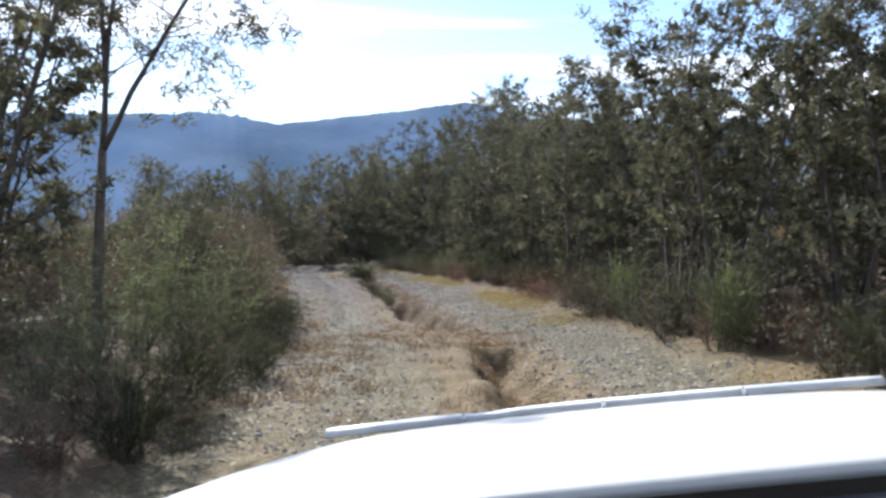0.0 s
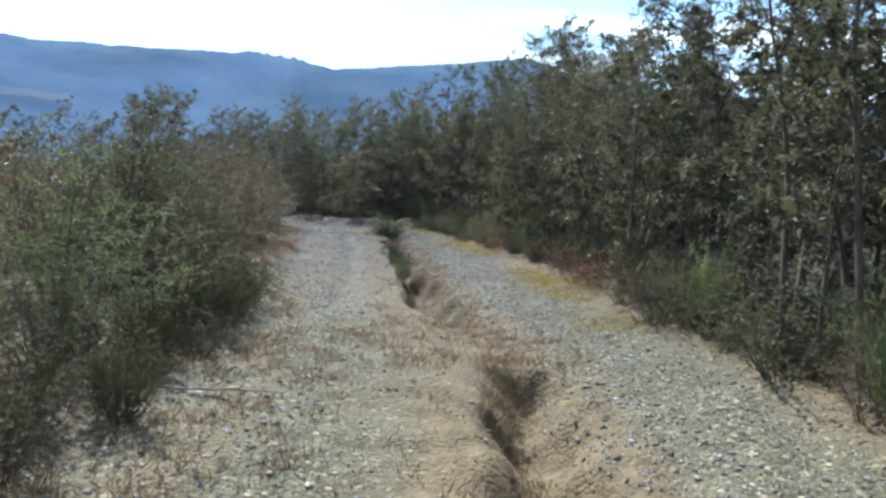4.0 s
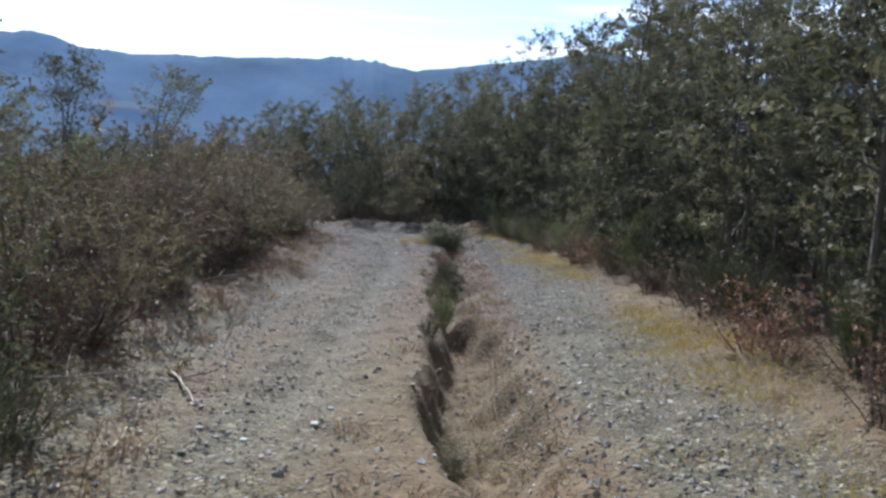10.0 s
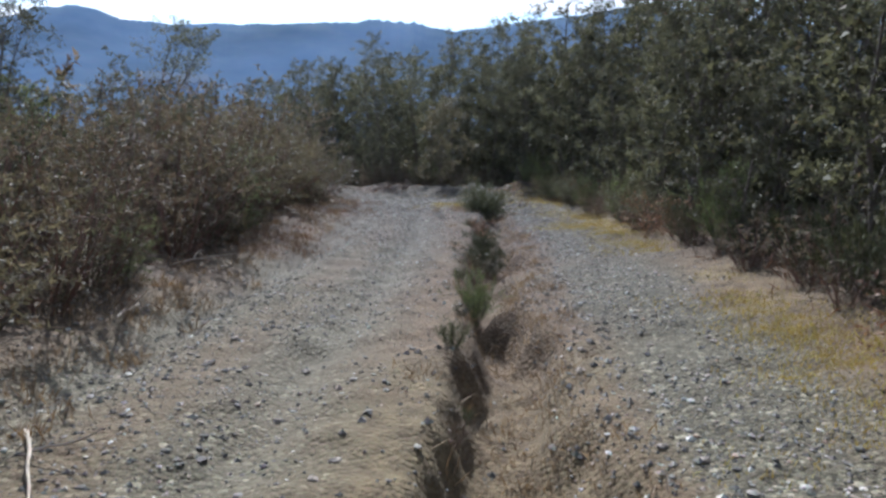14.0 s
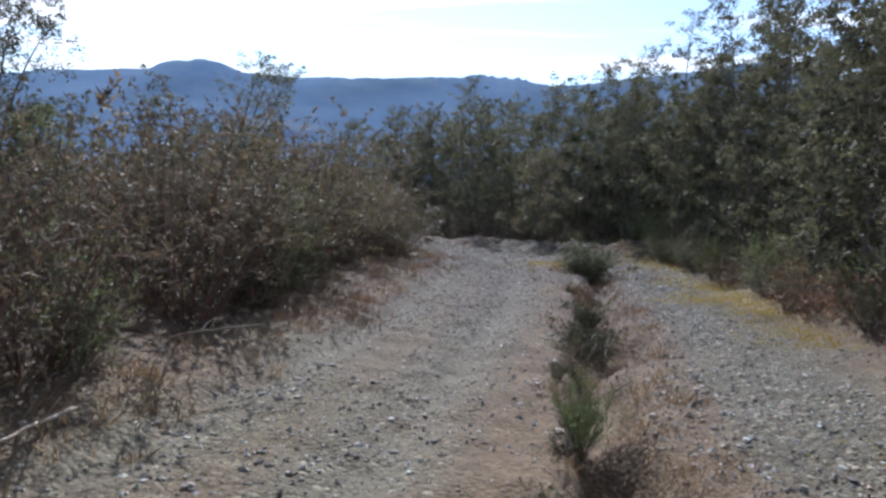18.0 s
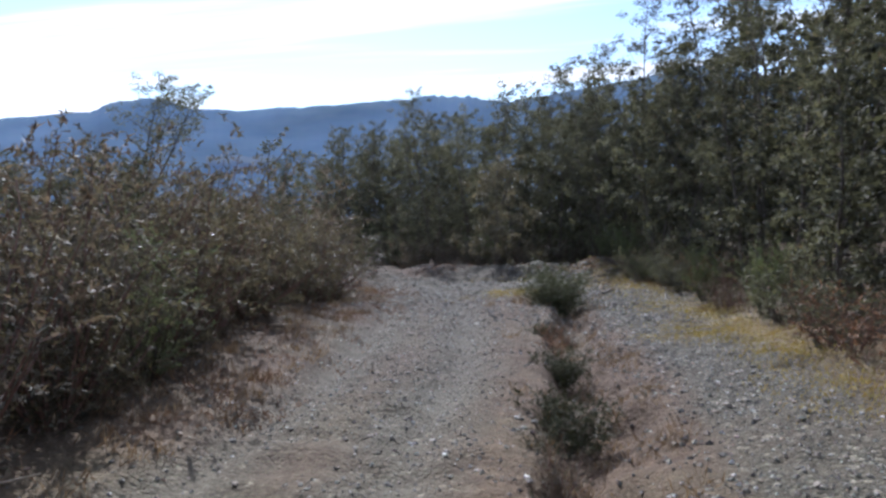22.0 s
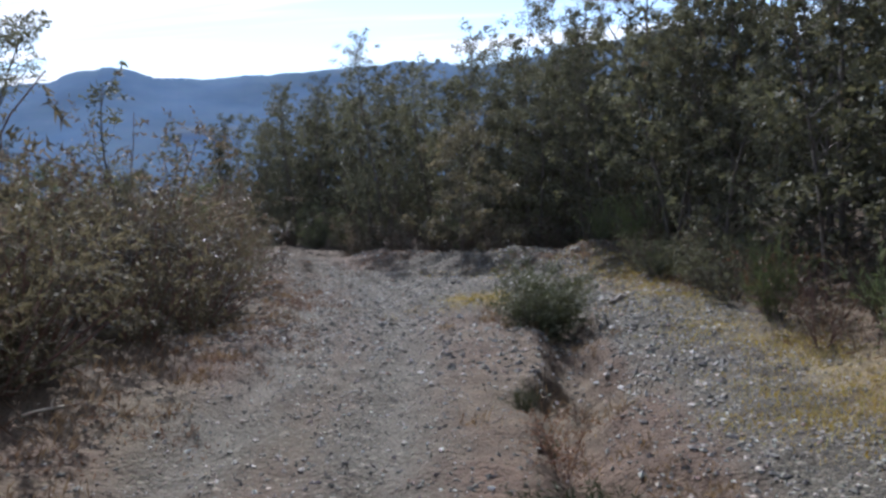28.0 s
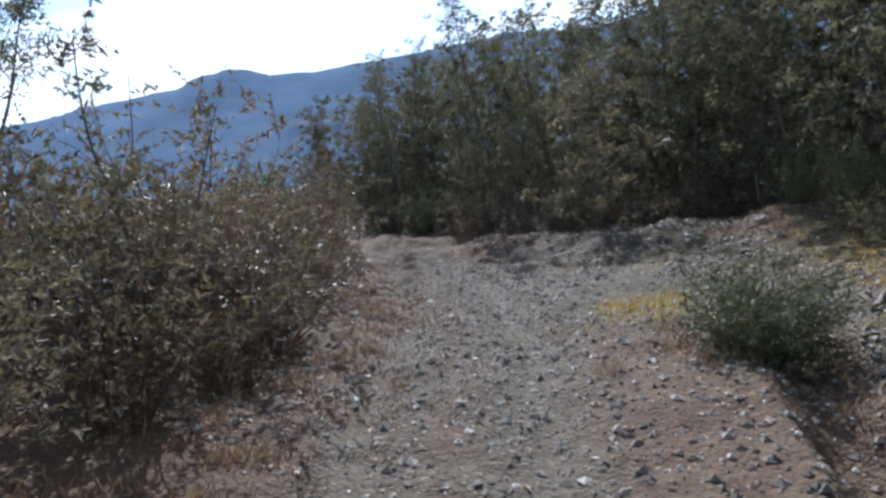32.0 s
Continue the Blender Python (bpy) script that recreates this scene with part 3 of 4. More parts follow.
def make_tree(seed, tall, spread, clear, branches=28, per=32, heart=22, size=0.085, wide=0.022, leaf=None, bark=None, lean=(0.0, 0.0), stems=1, label="", limb_parts=3, low=0.55, fork=0.0, bunch=0.27, hanging=0):
    """tree > trunk (one a stem), limb (the strongest), brushwood, crown."""
    rng = np.random.default_rng(seed)
    root = new("tree")
    fine, spots, big = [], [], 0
    if fork:
        bole = grow(rng, (0, 0, -0.12), (*lean, 1), fork + 0.12, 6, 0.03, 0.02)
        V, F = tubes([(bole, np.linspace(0.062, 0.045, len(bole)))], 7)
        mesh_object("bole", V, F, bark or BARK, root, smooth=True)
    for s in range(stems):
        a0 = rng.uniform(0, 6.28)
        tilt = np.array([lean[0] + (0.16 * math.cos(a0) if stems > 1 else 0), lean[1] + (0.16 * math.sin(a0) if stems > 1 else 0), 1.0])
        h = tall * (1 if s == 0 else rng.uniform(0.7, 0.95))
        t = grow(rng, (0.05 * math.cos(a0) * (stems > 1), 0.05 * math.sin(a0) * (stems > 1), -0.12), tilt, h, 10, 0.055, 0.02)
        if fork:
            spreads = ((-0.02, 0.0), (0.10, 0.1), (0.58, -0.05))[s % 3]
            t = grow(rng, bole[-1] - np.array([0, 0, 0.03]), (*spreads, 1.0), tall - fork, 10, 0.05)
        bow = np.clip(np.linspace(-0.6, 1.0, len(t)), 0, 1)
        t[:, 0] += 0.07 * tall * bow ** 2
        r0 = 0.0075 * h + 0.006 if not fork else 0.034
        V, F = tubes([(t, np.linspace(r0, 0.006, len(t)))], 6)
        mesh_object("trunk", V, F, bark or BARK, root, smooth=True)
        nb = branches // stems
        for b in range(nb):
            f = clear + (1 - clear) * ((b + rng.random()) / nb)
            k = f * (len(t) - 1)
            i = min(int(k), len(t) - 2)
            p = t[i] + (t[i + 1] - t[i]) * (k - i)
            az = b * 2.4 + rng.uniform(-0.5, 0.5)
            g = (f - clear) / (1 - clear)
            reach = spread * np.interp(g, [0, 0.3, 0.7, 1.0], [low + 0.25, 1.0, 0.72, 0.26]) * rng.uniform(0.65, 1.2)
            d = np.array([math.cos(az) + 0.35 * g, math.sin(az), rng.uniform(0.25, 0.8) + 0.6 * g])
            path = grow(rng, p, d, reach, 5, 0.13, 0.03)
            tube = (path[::2] if b % 4 != 2 else path, np.linspace(max(0.006, r0 * 0.42 * (1 - 0.6 * f)), 0.003, len(path[::2] if b % 4 != 2 else path)))
            if big < limb_parts * (s + 1) and b % 4 == 2:
                V, F = tubes([tube], 4)
                mesh_object("limb", V, F, bark or BARK, root)
                big += 1
            else:
                fine.append(tube)
            for q in (rng.uniform(0.35, 0.6), rng.uniform(0.65, 0.85), 1.0):
                j = min(int(q * 5), 4)
                c = path[j] + (path[j + 1] - path[j]) * (q * 5 - j) + rng.normal(size=3) * 0.12
                r = bunch * rng.uniform(0.7, 1.3) * (1 - 0.42 * g) * min(1.0, 0.5 + 0.5 * spread)
                spots.append((c, r, np.interp(g, [0.5, 0.95], [1.0, 0.15]), 0.6 + 2.2 * g))
                if q == 1.0:
                    fine.append(((path[-1], c + np.array([0.1, 0, 0.05])), [0.003, 0.0015]))
        if hanging and s == 2:
            for j, out, rise in ((4, 0.75, 0.12), (6, 0.95, -0.1), (8, 0.8, 0.05)):
                fine.append(((t[j], t[j] + np.array([out * 0.5, 0.05, rise + 0.05]), t[j] + np.array([out, -0.05, rise - 0.12])), [0.012, 0.008, 0.003]))
            for k in range(hanging):
                j = 3 + k % 8
                spots.append((t[j] + np.array([rng.uniform(-0.05, 1.0), rng.uniform(-0.3, 0.3), rng.uniform(-0.65, 0.25)]), 0.13, 0.0, 1.9))
        for k in range(5):
            c = t[-1] + np.array([0.10 * k, rng.normal() * 0.08, 0.10 * k - 0.15])
            spots.append((c, bunch * (0.55 - 0.07 * k), 0.0, 3.2))
        fine.append(((t[-1], t[-1] + np.array([0.42, 0, 0.26])), [0.004, 0.0015]))
    V, F = tubes(fine, 3)
    mesh_object("brushwood", V, F, bark or BARK, root)["kind"] = "stuff"
    V, F = clumps(rng, spots, per, heart, size, wide)
    mesh_object("crown", V, F, leaf or LEAF, root)["kind"] = "stuff"
    return tagged(root, label, "tree")


def make_shrub(seed, tall, spread, stems=16, twigs=13, per=21, size=0.047, wide=0.0145, leaf=None, label="", bark=None, droop=0.05):
    """shrub > stem (the strongest three), brushwood, foliage."""
    rng = np.random.default_rng(seed)
    root = new("shrub")
    fine, tw = [], []
    for s in range(stems):
        az, out = s * 2.4 + rng.uniform(-0.4, 0.4), rng.uniform(0.05, 1.0) ** 0.7
        L = tall * rng.uniform(0.62, 1.0) * (1 - 0.22 * out)
        d = np.array([math.cos(az) * out * spread / tall * 1.3, math.sin(az) * out * spread / tall * 1.3, 1.0])
        path = grow(rng, (0.08 * math.cos(az), 0.08 * math.sin(az), -0.08), d, L * np.linalg.norm(d) ** 0.5, 7, 0.09)
        tube = (path, np.linspace(0.006 + 0.003 * tall, 0.003, len(path)))
        if s < 3:
            V, F = tubes([tube], 4)
            mesh_object("stem", V, F, bark or BARK_RED, root)
        else:
            fine.append((path[::2], np.linspace(0.006 + 0.003 * tall, 0.003, len(path[::2]))))
        for w in range(twigs):
            q = rng.uniform(0.03, 1.0) * (len(path) - 1)
            j = min(int(q), len(path) - 2)
            o = path[j] + (path[j + 1] - path[j]) * (q - j)
            dd = rng.normal(size=3) * np.array([0.85, 0.85, 0.5]) + np.array([0, 0, 0.4]) + WIND * 0.6
            tp = grow(rng, o, dd, rng.uniform(0.18, 0.45), 3, 0.12)
            tw.append(tp)
            if w < 1:
                fine.append((tp[::3], [0.0035, 0.0018]))
    V, F = tubes(fine, 3)
    mesh_object("brushwood", V, F, bark or BARK_RED, root)["kind"] = "stuff"
    V, F = leafy(rng, tw, per, size, wide, droop, 0.6)
    mesh_object("foliage", V, F, leaf or LEAF_BROWN, root)["kind"] = "stuff"
    return tagged(root, label, "shrub")


def make_broom(seed, tall, spread, count=1500, leaf=None, label=""):
    """A broom-like bush of fine upright shoots: shrub > stems, foliage."""
    rng = np.random.default_rng(seed)
    root = new("shrub")
    wood, tw = [], []
    for s in range(26):
        az, out = s * 2.4, math.sqrt((s + 0.5) / 26)
        d = np.array([math.cos(az) * out * spread / tall, math.sin(az) * out * spread / tall, 1.0]) + rng.normal(size=3) * 0.1
        path = grow(rng, (0.05 * math.cos(az), 0.05 * math.sin(az), -0.08), d, tall * rng.uniform(0.7, 1.05), 5, 0.06, 0.03)
        wood.append((path, np.linspace(0.006, 0.002, len(path))))
        tw.append(path)
        for w in range(5):
            q = rng.uniform(0.2, 0.9) * (len(path) - 1)
            j = min(int(q), len(path) - 2)
            tw.append(grow(rng, path[j], unit(path[j + 1] - path[j]) + rng.normal(size=3) * 0.35, tall * 0.3, 3, 0.08, 0.05))
    for tube in wood[:3]:
        V, F = tubes([tube], 4)
        mesh_object("stem", V, F, BARK, root)
    V, F = tubes(wood[3:], 3)
    mesh_object("brushwood", V, F, BARK, root)["kind"] = "stuff"
    per = max(6, count // len(tw))
    R, D = [], []
    for pts in tw:
        s = rng.random(per) * (len(pts) - 1)
        k = np.minimum(s.astype(int), len(pts) - 2)
        R.append(pts[k] + (pts[k + 1] - pts[k]) * (s - k)[:, None])
        D.append(unit(pts[k + 1] - pts[k]) + rng.normal(size=(per, 3)) * 0.38 + WIND * 0.4)
    R, D = np.concatenate(R), np.concatenate(D)
    V, F = blades(rng, R, D, 0.11 * rng.uniform(0.6, 1.4, len(R)), 0.008 * rng.uniform(0.7, 1.4, len(R)))
    fol = mesh_object("foliage", V, F, leaf or BROOM, root)
    fol["kind"] = "stuff"
    return tagged(root, label, "shrub")


def put(kind, x, y, turn=0.0, size=1.0, sink=0.0, group="", wide=None):
    """Plant a copy of a master plant (the first use moves the master itself)."""
    s = size if wide is None else wide
    m = Matrix.Translation((x, y, on_ground(x, y) - sink)) @ Matrix.Rotation(turn, 4, "Z") @ Matrix.Diagonal((s, s, size, 1))
    if not kind.get("planted"):
        kind["planted"] = True
        ob = kind
        ob.matrix_basis = m
    else:
        base = kind.matrix_basis.copy()
        kind.matrix_basis = Matrix()
        ob = copy_thing(kind, m)
        ob.matrix_basis = m
        kind.matrix_basis = base
        ob["label"] = kind["label"]
    if group:
        ob["group"] = group
    return ob


def thick_growth(name, spots, label, category):
    """Plants too deep in the thicket to tell apart, joined into one: spots are (master, x, y, turn, size)."""
    V, F, slots, mats, base = [], [], [], [], 0
    for kind, x, y, turn, size in spots:
        m = Matrix.Translation((x, y, on_ground(x, y))) @ Matrix.Rotation(turn, 4, "Z") @ Matrix.Diagonal((size, size, size, 1))
        m = np.array(m)
        for ob in kind.children:
            me = ob.data
            if len(me.materials) == 0 or ob.name.startswith("stem"):
                continue
            if me.materials[0] not in mats:
                mats.append(me.materials[0])
            co = np.empty(len(me.vertices) * 3, dtype=np.float32)
            me.vertices.foreach_get("co", co)
            V.append(co.reshape(-1, 3) @ m[:3, :3].T + m[:3, 3])
            F += [tuple(base + i for i in p.vertices) for p in me.polygons]
            slots += [mats.index(me.materials[0])] * len(me.polygons)
            base += len(me.vertices)
    ob = mesh_object(name, np.concatenate(V), F, mats[0])
    for extra in mats[1:]:
        ob.data.materials.append(extra)
    ob.data.polygons.foreach_set("material_index", slots)
    return tagged(ob, label, category, kind="stuff")


L_TREE = "slender wattle tree with dark drooping leaves beside the track"
TREES = [
    make_tree(101, 5.6, 1.35, 0.08, label=L_TREE),
    make_tree(102, 5.0, 1.45, 0.05, label=L_TREE),
    make_tree(103, 6.2, 1.3, 0.16, label=L_TREE, lean=(0.06, 0)),
    make_tree(104, 4.6, 1.5, 0.03, label="bushy young wattle tree leafy to the ground"),
    make_tree(105, 5.8, 1.6, 0.08, stems=2, branches=30, label="two-stemmed wattle tree with dark drooping leaves"),
    make_tree(106, 5.2, 1.25, 0.05, label="wattle tree with a narrow leafy crown"),
]
L_FAR = "wattle tree deep in the wood, leafy to the ground"
POLE = make_tree(163, 5.6, 1.25, 0.30, stems=2, branches=36, label="wattle tree with bare twin trunks and a high crown")
DEEP = [make_tree(s, h, 1.6, 0.03, branches=24, per=18, heart=16, size=0.13, wide=0.04, bunch=0.33, label=L_FAR, limb_parts=2, low=0.75) for s, h in ((151, 5.6), (152, 6.0), (153, 5.0))]
SAPLINGS = [
    make_tree(111, 3.2, 0.95, 0.04, branches=18, per=18, heart=9, size=0.1, wide=0.028, bunch=0.22, label="young wattle sapling in the thicket", limb_parts=1),
    make_tree(112, 3.6, 0.8, 0.20, branches=16, per=15, heart=3, size=0.1, wide=0.028, bunch=0.2, label="thin sapling with a sparse crown", limb_parts=1),
    make_tree(113, 2.8, 0.95, 0.03, branches=18, per=18, heart=9, size=0.1, wide=0.028, bunch=0.22, leaf=LEAF_FRESH, label="young sapling with fresh green leaves", limb_parts=1),
]
SHRUBS = [
    make_shrub(121, 1.7, 0.9, label="dense dull brown shrub with small leaves"),
    make_shrub(129, 1.8, 0.95, label="tall dull brown shrub with small leaves"),
    make_shrub(123, 1.3, 0.9, stems=18, leaf=LEAF_GLINT, label="low brownish shrub with glints coloured into its leaves"),
    make_shrub(126, 1.8, 0.9, per=20, size=0.05, wide=0.014, leaf=LEAF_DUSK, label="dusky olive shrub with fine leaves"),
    make_shrub(124, 1.8, 0.9, stems=18, twigs=14, per=20, size=0.055, wide=0.012, leaf=LEAF_FRESH, bark=BARK, label="leafy green shrub at the edge of the track"),
]
SHRUB_BACK = make_shrub(125, 2.0, 1.1, stems=12, twigs=9, per=12, size=0.092, wide=0.034, label="brownish shrub deep in the thicket")
UNDER = [
    make_shrub(131, 0.8, 0.6, stems=12, twigs=8, per=10, size=0.05, wide=0.015, leaf=LEAF_DRY, label="dry russet undergrowth bush"),
    make_broom(132, 1.15, 0.5, 2000, BROOM, label="bright green broom-like bush with upright shoots"),
    make_broom(133, 0.85, 0.55, 1800, BROOM_DARK, label="dark green rounded heath bush"),
    make_shrub(134, 1.15, 0.7, stems=15, twigs=10, per=12, size=0.06, wide=0.014, leaf=LEAF, bark=BARK, label="olive-brown twiggy bush under the trees"),
    make_shrub(135, 1.0, 0.65, stems=15, twigs=8, per=9, size=0.05, wide=0.012, leaf=LEAF_BROWN, label="half-bare brown twiggy bush under the trees"),
]
rng = np.random.default_rng(5)
RY = [-6, 4, 7, 8.3, 11, 13.8, 16.3, 18.5, 21.3, 24, 26.3, 28.5, 30.3, 33.6, 38, 41, 44]
RX = [4.9, 4.3, 3.7, 3.4, 2.85, 2.25, 2.0, 1.55, 0.95, 0.25, -0.3, -0.8, -1.6, -2.5, -4.6, -8.5, -13.5]


def right_edge(y):
    return float(np.interp(y, RY, RX))


def left_edge(y):
    return float(np.interp(y, LY, LX))


# wall of trees on the uphill side, five deep
G_RIGHT = "wattle trees along the uphill side"
for row, (off, step) in enumerate(((0.75, 1.2), (1.7, 1.4), (3.0, 1.7), (4.8, 2.4), (7.2, 3.0))):
    y = 1.0 + row * 0.37
    while y < 41:
        x = right_edge(y) + off + rng.uniform(-0.35, 0.45) + (0.45 if y > 27 else 0)
        yy = y + rng.uniform(-0.35, 0.35)
        pool = TREES + SAPLINGS[:1] if row == 0 else DEEP + TREES[:2] if row == 2 and y > 20 else TREES if row < 3 else DEEP if y > 17 else SAPLINGS[:2]
        pick = pool[rng.integers(len(pool))]
        if y < 13.5 and row == 1 and rng.random() < 0.5:
            pick = POLE
        if row == 0 and 8.6 < y < 12.2:
            pick = SAPLINGS[1]
        put(pick, x, yy, rng.uniform(-0.5, 0.5) + 3.14 * rng.integers(2), rng.uniform(0.84, 1.08) * (0.84 if row == 0 else 1.0) * float(np.interp(y, [9.5, 11.5, 21, 24], [1.0, 0.86, 0.86, 1.0])) * (float(np.interp(y, [21, 29], [0.97, 1.27])) if row else 1), group=G_RIGHT)
        y += step * rng.uniform(0.8, 1.2)

# trees closing the view where the track turns away
G_FAR = "trees beyond the bend"
for k in range(44):
    x = -22 + 18.5 * (k + rng.random()) / 44
    y = 41.2 + (k % 3) * 1.7 + rng.uniform(-0.5, 0.9) + max(0.0, -x - 10) * 0.75
    put((TREES if k % 3 == 0 else DEEP)[rng.integers(3)], x, y, rng.uniform(-0.5, 0.5), rng.uniform(0.84, 1.12), group=G_FAR)
for k in range(24):
    x = -44 + 24 * (k + rng.random()) / 24
    put(DEEP[rng.integers(3)], x, rng.uniform(48, 58), rng.uniform(-0.5, 0.5), rng.uniform(0.85, 1.12) if x > -24 else rng.uniform(0.6, 0.75), group=G_FAR)
for k in range(44):
    x = -17 + 14 * (k + rng.random()) / 26
    put((SHRUBS[4], SHRUBS[3], UNDER[2], SAPLINGS[0])[rng.integers(4)], x, 39.8 + rng.uniform(-0.4, 0.8) + max(0.0, -x - 10) * 0.75, rng.uniform(0, 6.28), rng.uniform(0.7, 1.0), group="bushes at the bend")

for k in range(24):
    put(DEEP[k % 3], -19.5 + 18 * (k + rng.random()) / 24, 47.0 + rng.uniform(0, 3.5) + max(0.0, 9.5 - 18 * k / 24) * 0.6, rng.uniform(-0.5, 0.5), rng.uniform(0.95, 1.2), group=G_FAR)
thick_growth("undergrowth", [(SHRUB_BACK, -20 + 19 * (k + rng.random()) / 34, 44.5 + rng.uniform(-0.8, 1.5) + max(0.0, 10 - 19 * k / 34) * 0.75, rng.uniform(0, 6.28), rng.uniform(0.9, 1.2)) for k in range(34)], "dark bushes between the trees beyond the bend", "undergrowth")

# thicket on the downhill side: the front rows shrub by shrub, the growth behind them joined
G_LEFT = "thicket on the downhill side"
behind = []
for row, (off, step) in enumerate(((0.5, 0.95), (1.4, 1.15), (2.6, 1.45), (4.2, 1.9), (6.4, 2.6))):
    y = 4.5 + row * 0.3
    while y < 41:
        x = left_edge(y) - off + rng.uniform(-0.3, 0.3)
        pool = SHRUBS[:3] * 2 + SHRUBS[3:4] * 5 if y > 12.8 else SHRUBS[4:] * 7 + SHRUBS[3:4] * 4 if y > 9.6 else SHRUBS[4:] * 3 + SHRUBS[3:4] + SAPLINGS[2:]
        if row == 2:
            pool = SHRUBS[:2] + SHRUBS[3:4] * 4
        s = rng.uniform(0.75, 1.2) * (0.85 if row == 0 else 1.0) * (0.9 if y < 12 else 1.18 if y < 19 else 1.4 if y < 21.5 else 1.58) * (0.95 if row >= 2 else 1.0)
        if y < 7.9 and row < 2:
            s *= (0.6, 0.72)[row]
        pick, yy, turn_z = pool[rng.integers(len(pool))], y + rng.uniform(-0.3, 0.3), rng.uniform(0, 6.28)
        if row >= 3:
            behind.append((SHRUB_BACK, x, yy, turn_z, s))
        else:
            put(pick, x, yy, turn_z, s, group=G_LEFT)
        y += step * rng.uniform(0.8, 1.2)
for k in range(70):
    y = rng.uniform(2, 48)
    behind.append((SHRUB_BACK, left_edge(y) - rng.uniform(7.5, 20), y, rng.uniform(0, 6.28), rng.uniform(0.9, 1.25)))
thick_growth("thicket", behind, "brownish scrub deep in the thicket below the track", "thicket")
for k in range(22):
    y = rng.uniform(2, 48)
    put(SAPLINGS[0], left_edge(y) - rng.uniform(7.5, 20), y, rng.uniform(0, 6.28), rng.uniform(0.55, 0.75), group=G_LEFT)

# trees that stand out on the downhill side
TALL = make_tree(141, 5.8, 1.2, 0.2, branches=42, per=34, heart=0, size=0.1, wide=0.018, bunch=0.26, hanging=76, stems=3, fork=2.25, lean=(0.03, 0), label="slender forked tree with dark reddish-brown bark and a feathery crown")
put(TALL, -3.55, 7.75, 0.0, 1.0)
for x, y, s in ((-5.8, 9.4, 0.95), (-7.2, 11.0, 0.9), (-4.8, 6.4, 0.95), (-6.6, 7.4, 1.0), (-4.4, 7.3, 1.02), (-5.5, 8.3, 1.05), (-6.4, 10.0, 1.0)):
    put(TREES[int(abs(x * 10)) % 3], x, y, x, s, group="trees on the downhill side")
SPRIG = make_tree(142, 4.4, 0.85, 0.5, branches=27, per=28, heart=0, size=0.085, wide=0.025, bunch=0.23, stems=3, fork=1.9, low=0.4, label="thin tree with a sparse tuft of large leaves")
put(SPRIG, -13.1, 29.95, 0.0, 1.08)
put(SPRIG, -7.5, 18.7, 2.0, 0.68)
for k in range(14):
    y = 12.5 + 0.95 * k
    put(SAPLINGS[k % 2], left_edge(y) - rng.uniform(1.6, 3.6), y, rng.uniform(0, 6.28), rng.uniform(0.54, 0.7), group="saplings in the thicket")
for k in range(38):
    y = 13.0 + 0.5 * k
    put((SAPLINGS[0], SAPLINGS[2], SAPLINGS[1])[k % 3], left_edge(y) - rng.uniform(1.0, 5.5), y + rng.uniform(-0.3, 0.3), rng.uniform(-0.6, 0.6), rng.uniform(0.54, 0.74), group="saplings in the thicket")
WISP = make_tree(143, 2.9, 0.5, 0.5, branches=7, per=12, heart=0, size=0.1, wide=0.028, bunch=0.16, lean=(-0.1, 0.02), label="thin leaning sapling with a small tuft of leaves", limb_parts=1)
put(WISP, -8.5, 28.15, 0.0, 1.0)
put(WISP, -9.0, 29.35, 2.6, 0.88)
put(SPRIG, -9.6, 24.4, 1.0, 0.56)

# low dark bushes at the foot of the green shrubs
for k in range(22):
    y = 5.0 + 0.36 * k
    put(UNDER[(2, 3, 4, 2)[k % 4]], left_edge(y) + rng.uniform(-0.25, 0.2), y, rng.uniform(0, 6.28), rng.uniform(0.5, 0.8), group="low bushes under the shrubs")

# undergrowth at the foot of the trees
G_UNDER = "undergrowth at the foot of the trees"
y = 5.0
while y < 36:
    x = right_edge(y) + rng.uniform(-0.15, 0.5)
    put(UNDER[(0, 1, 2, 3, 3, 4, 4)[rng.integers(7)]], x + 0.15, y, rng.uniform(0, 6.28), rng.uniform(0.7, 1.1), group=G_UNDER)
    y += rng.uniform(0.4, 0.8)
put(UNDER[1], 3.5, 8.75, 0.3, 1.15)
for k in range(20):
    y = 5.2 + 0.5 * k
    put((UNDER[4], UNDER[3], UNDER[0], SHRUBS[3], UNDER[4])[k % 5], right_edge(y) + rng.uniform(0.5, 1.9), y, rng.uniform(0, 6.28), rng.uniform(0.75, 1.05) * (0.75 if k % 5 == 3 else 1.0), group=G_UNDER)
# bushes in the gully
HEATH = make_shrub(161, 1.0, 0.85, stems=52, twigs=14, per=12, size=0.085, wide=0.011, leaf=BROOM_DARK, bark=BARK, label="dense rounded dark green bush at the gully's end")
put(HEATH, -3.6, 29.75, 0.0, 1.12, sink=0.02, wide=1.05)
PALE = make_tree(162, 3.3, 1.35, 0.02, leaf=LEAF_DUSK, label="pale olive young tree standing forward at the bend", low=0.8)
put(PALE, -6.7, 37.2, 0.3, 1.0)
put(TREES[0], 3.75, 14.0, 0.3, 0.98, group=G_RIGHT)
put(POLE, 3.85, 9.9, 0.4, 1.0)
put(POLE, 3.5, 10.9, 4.4, 0.84)
put(POLE, 4.1, 12.4, 5.4, 0.92)
put(POLE, 5.3, 9.6, 2.4, 0.95)
put(POLE, 2.7, 15.6, 1.4, 0.95)
put(POLE, -2.0, 34.6, 3.0, 1.0)
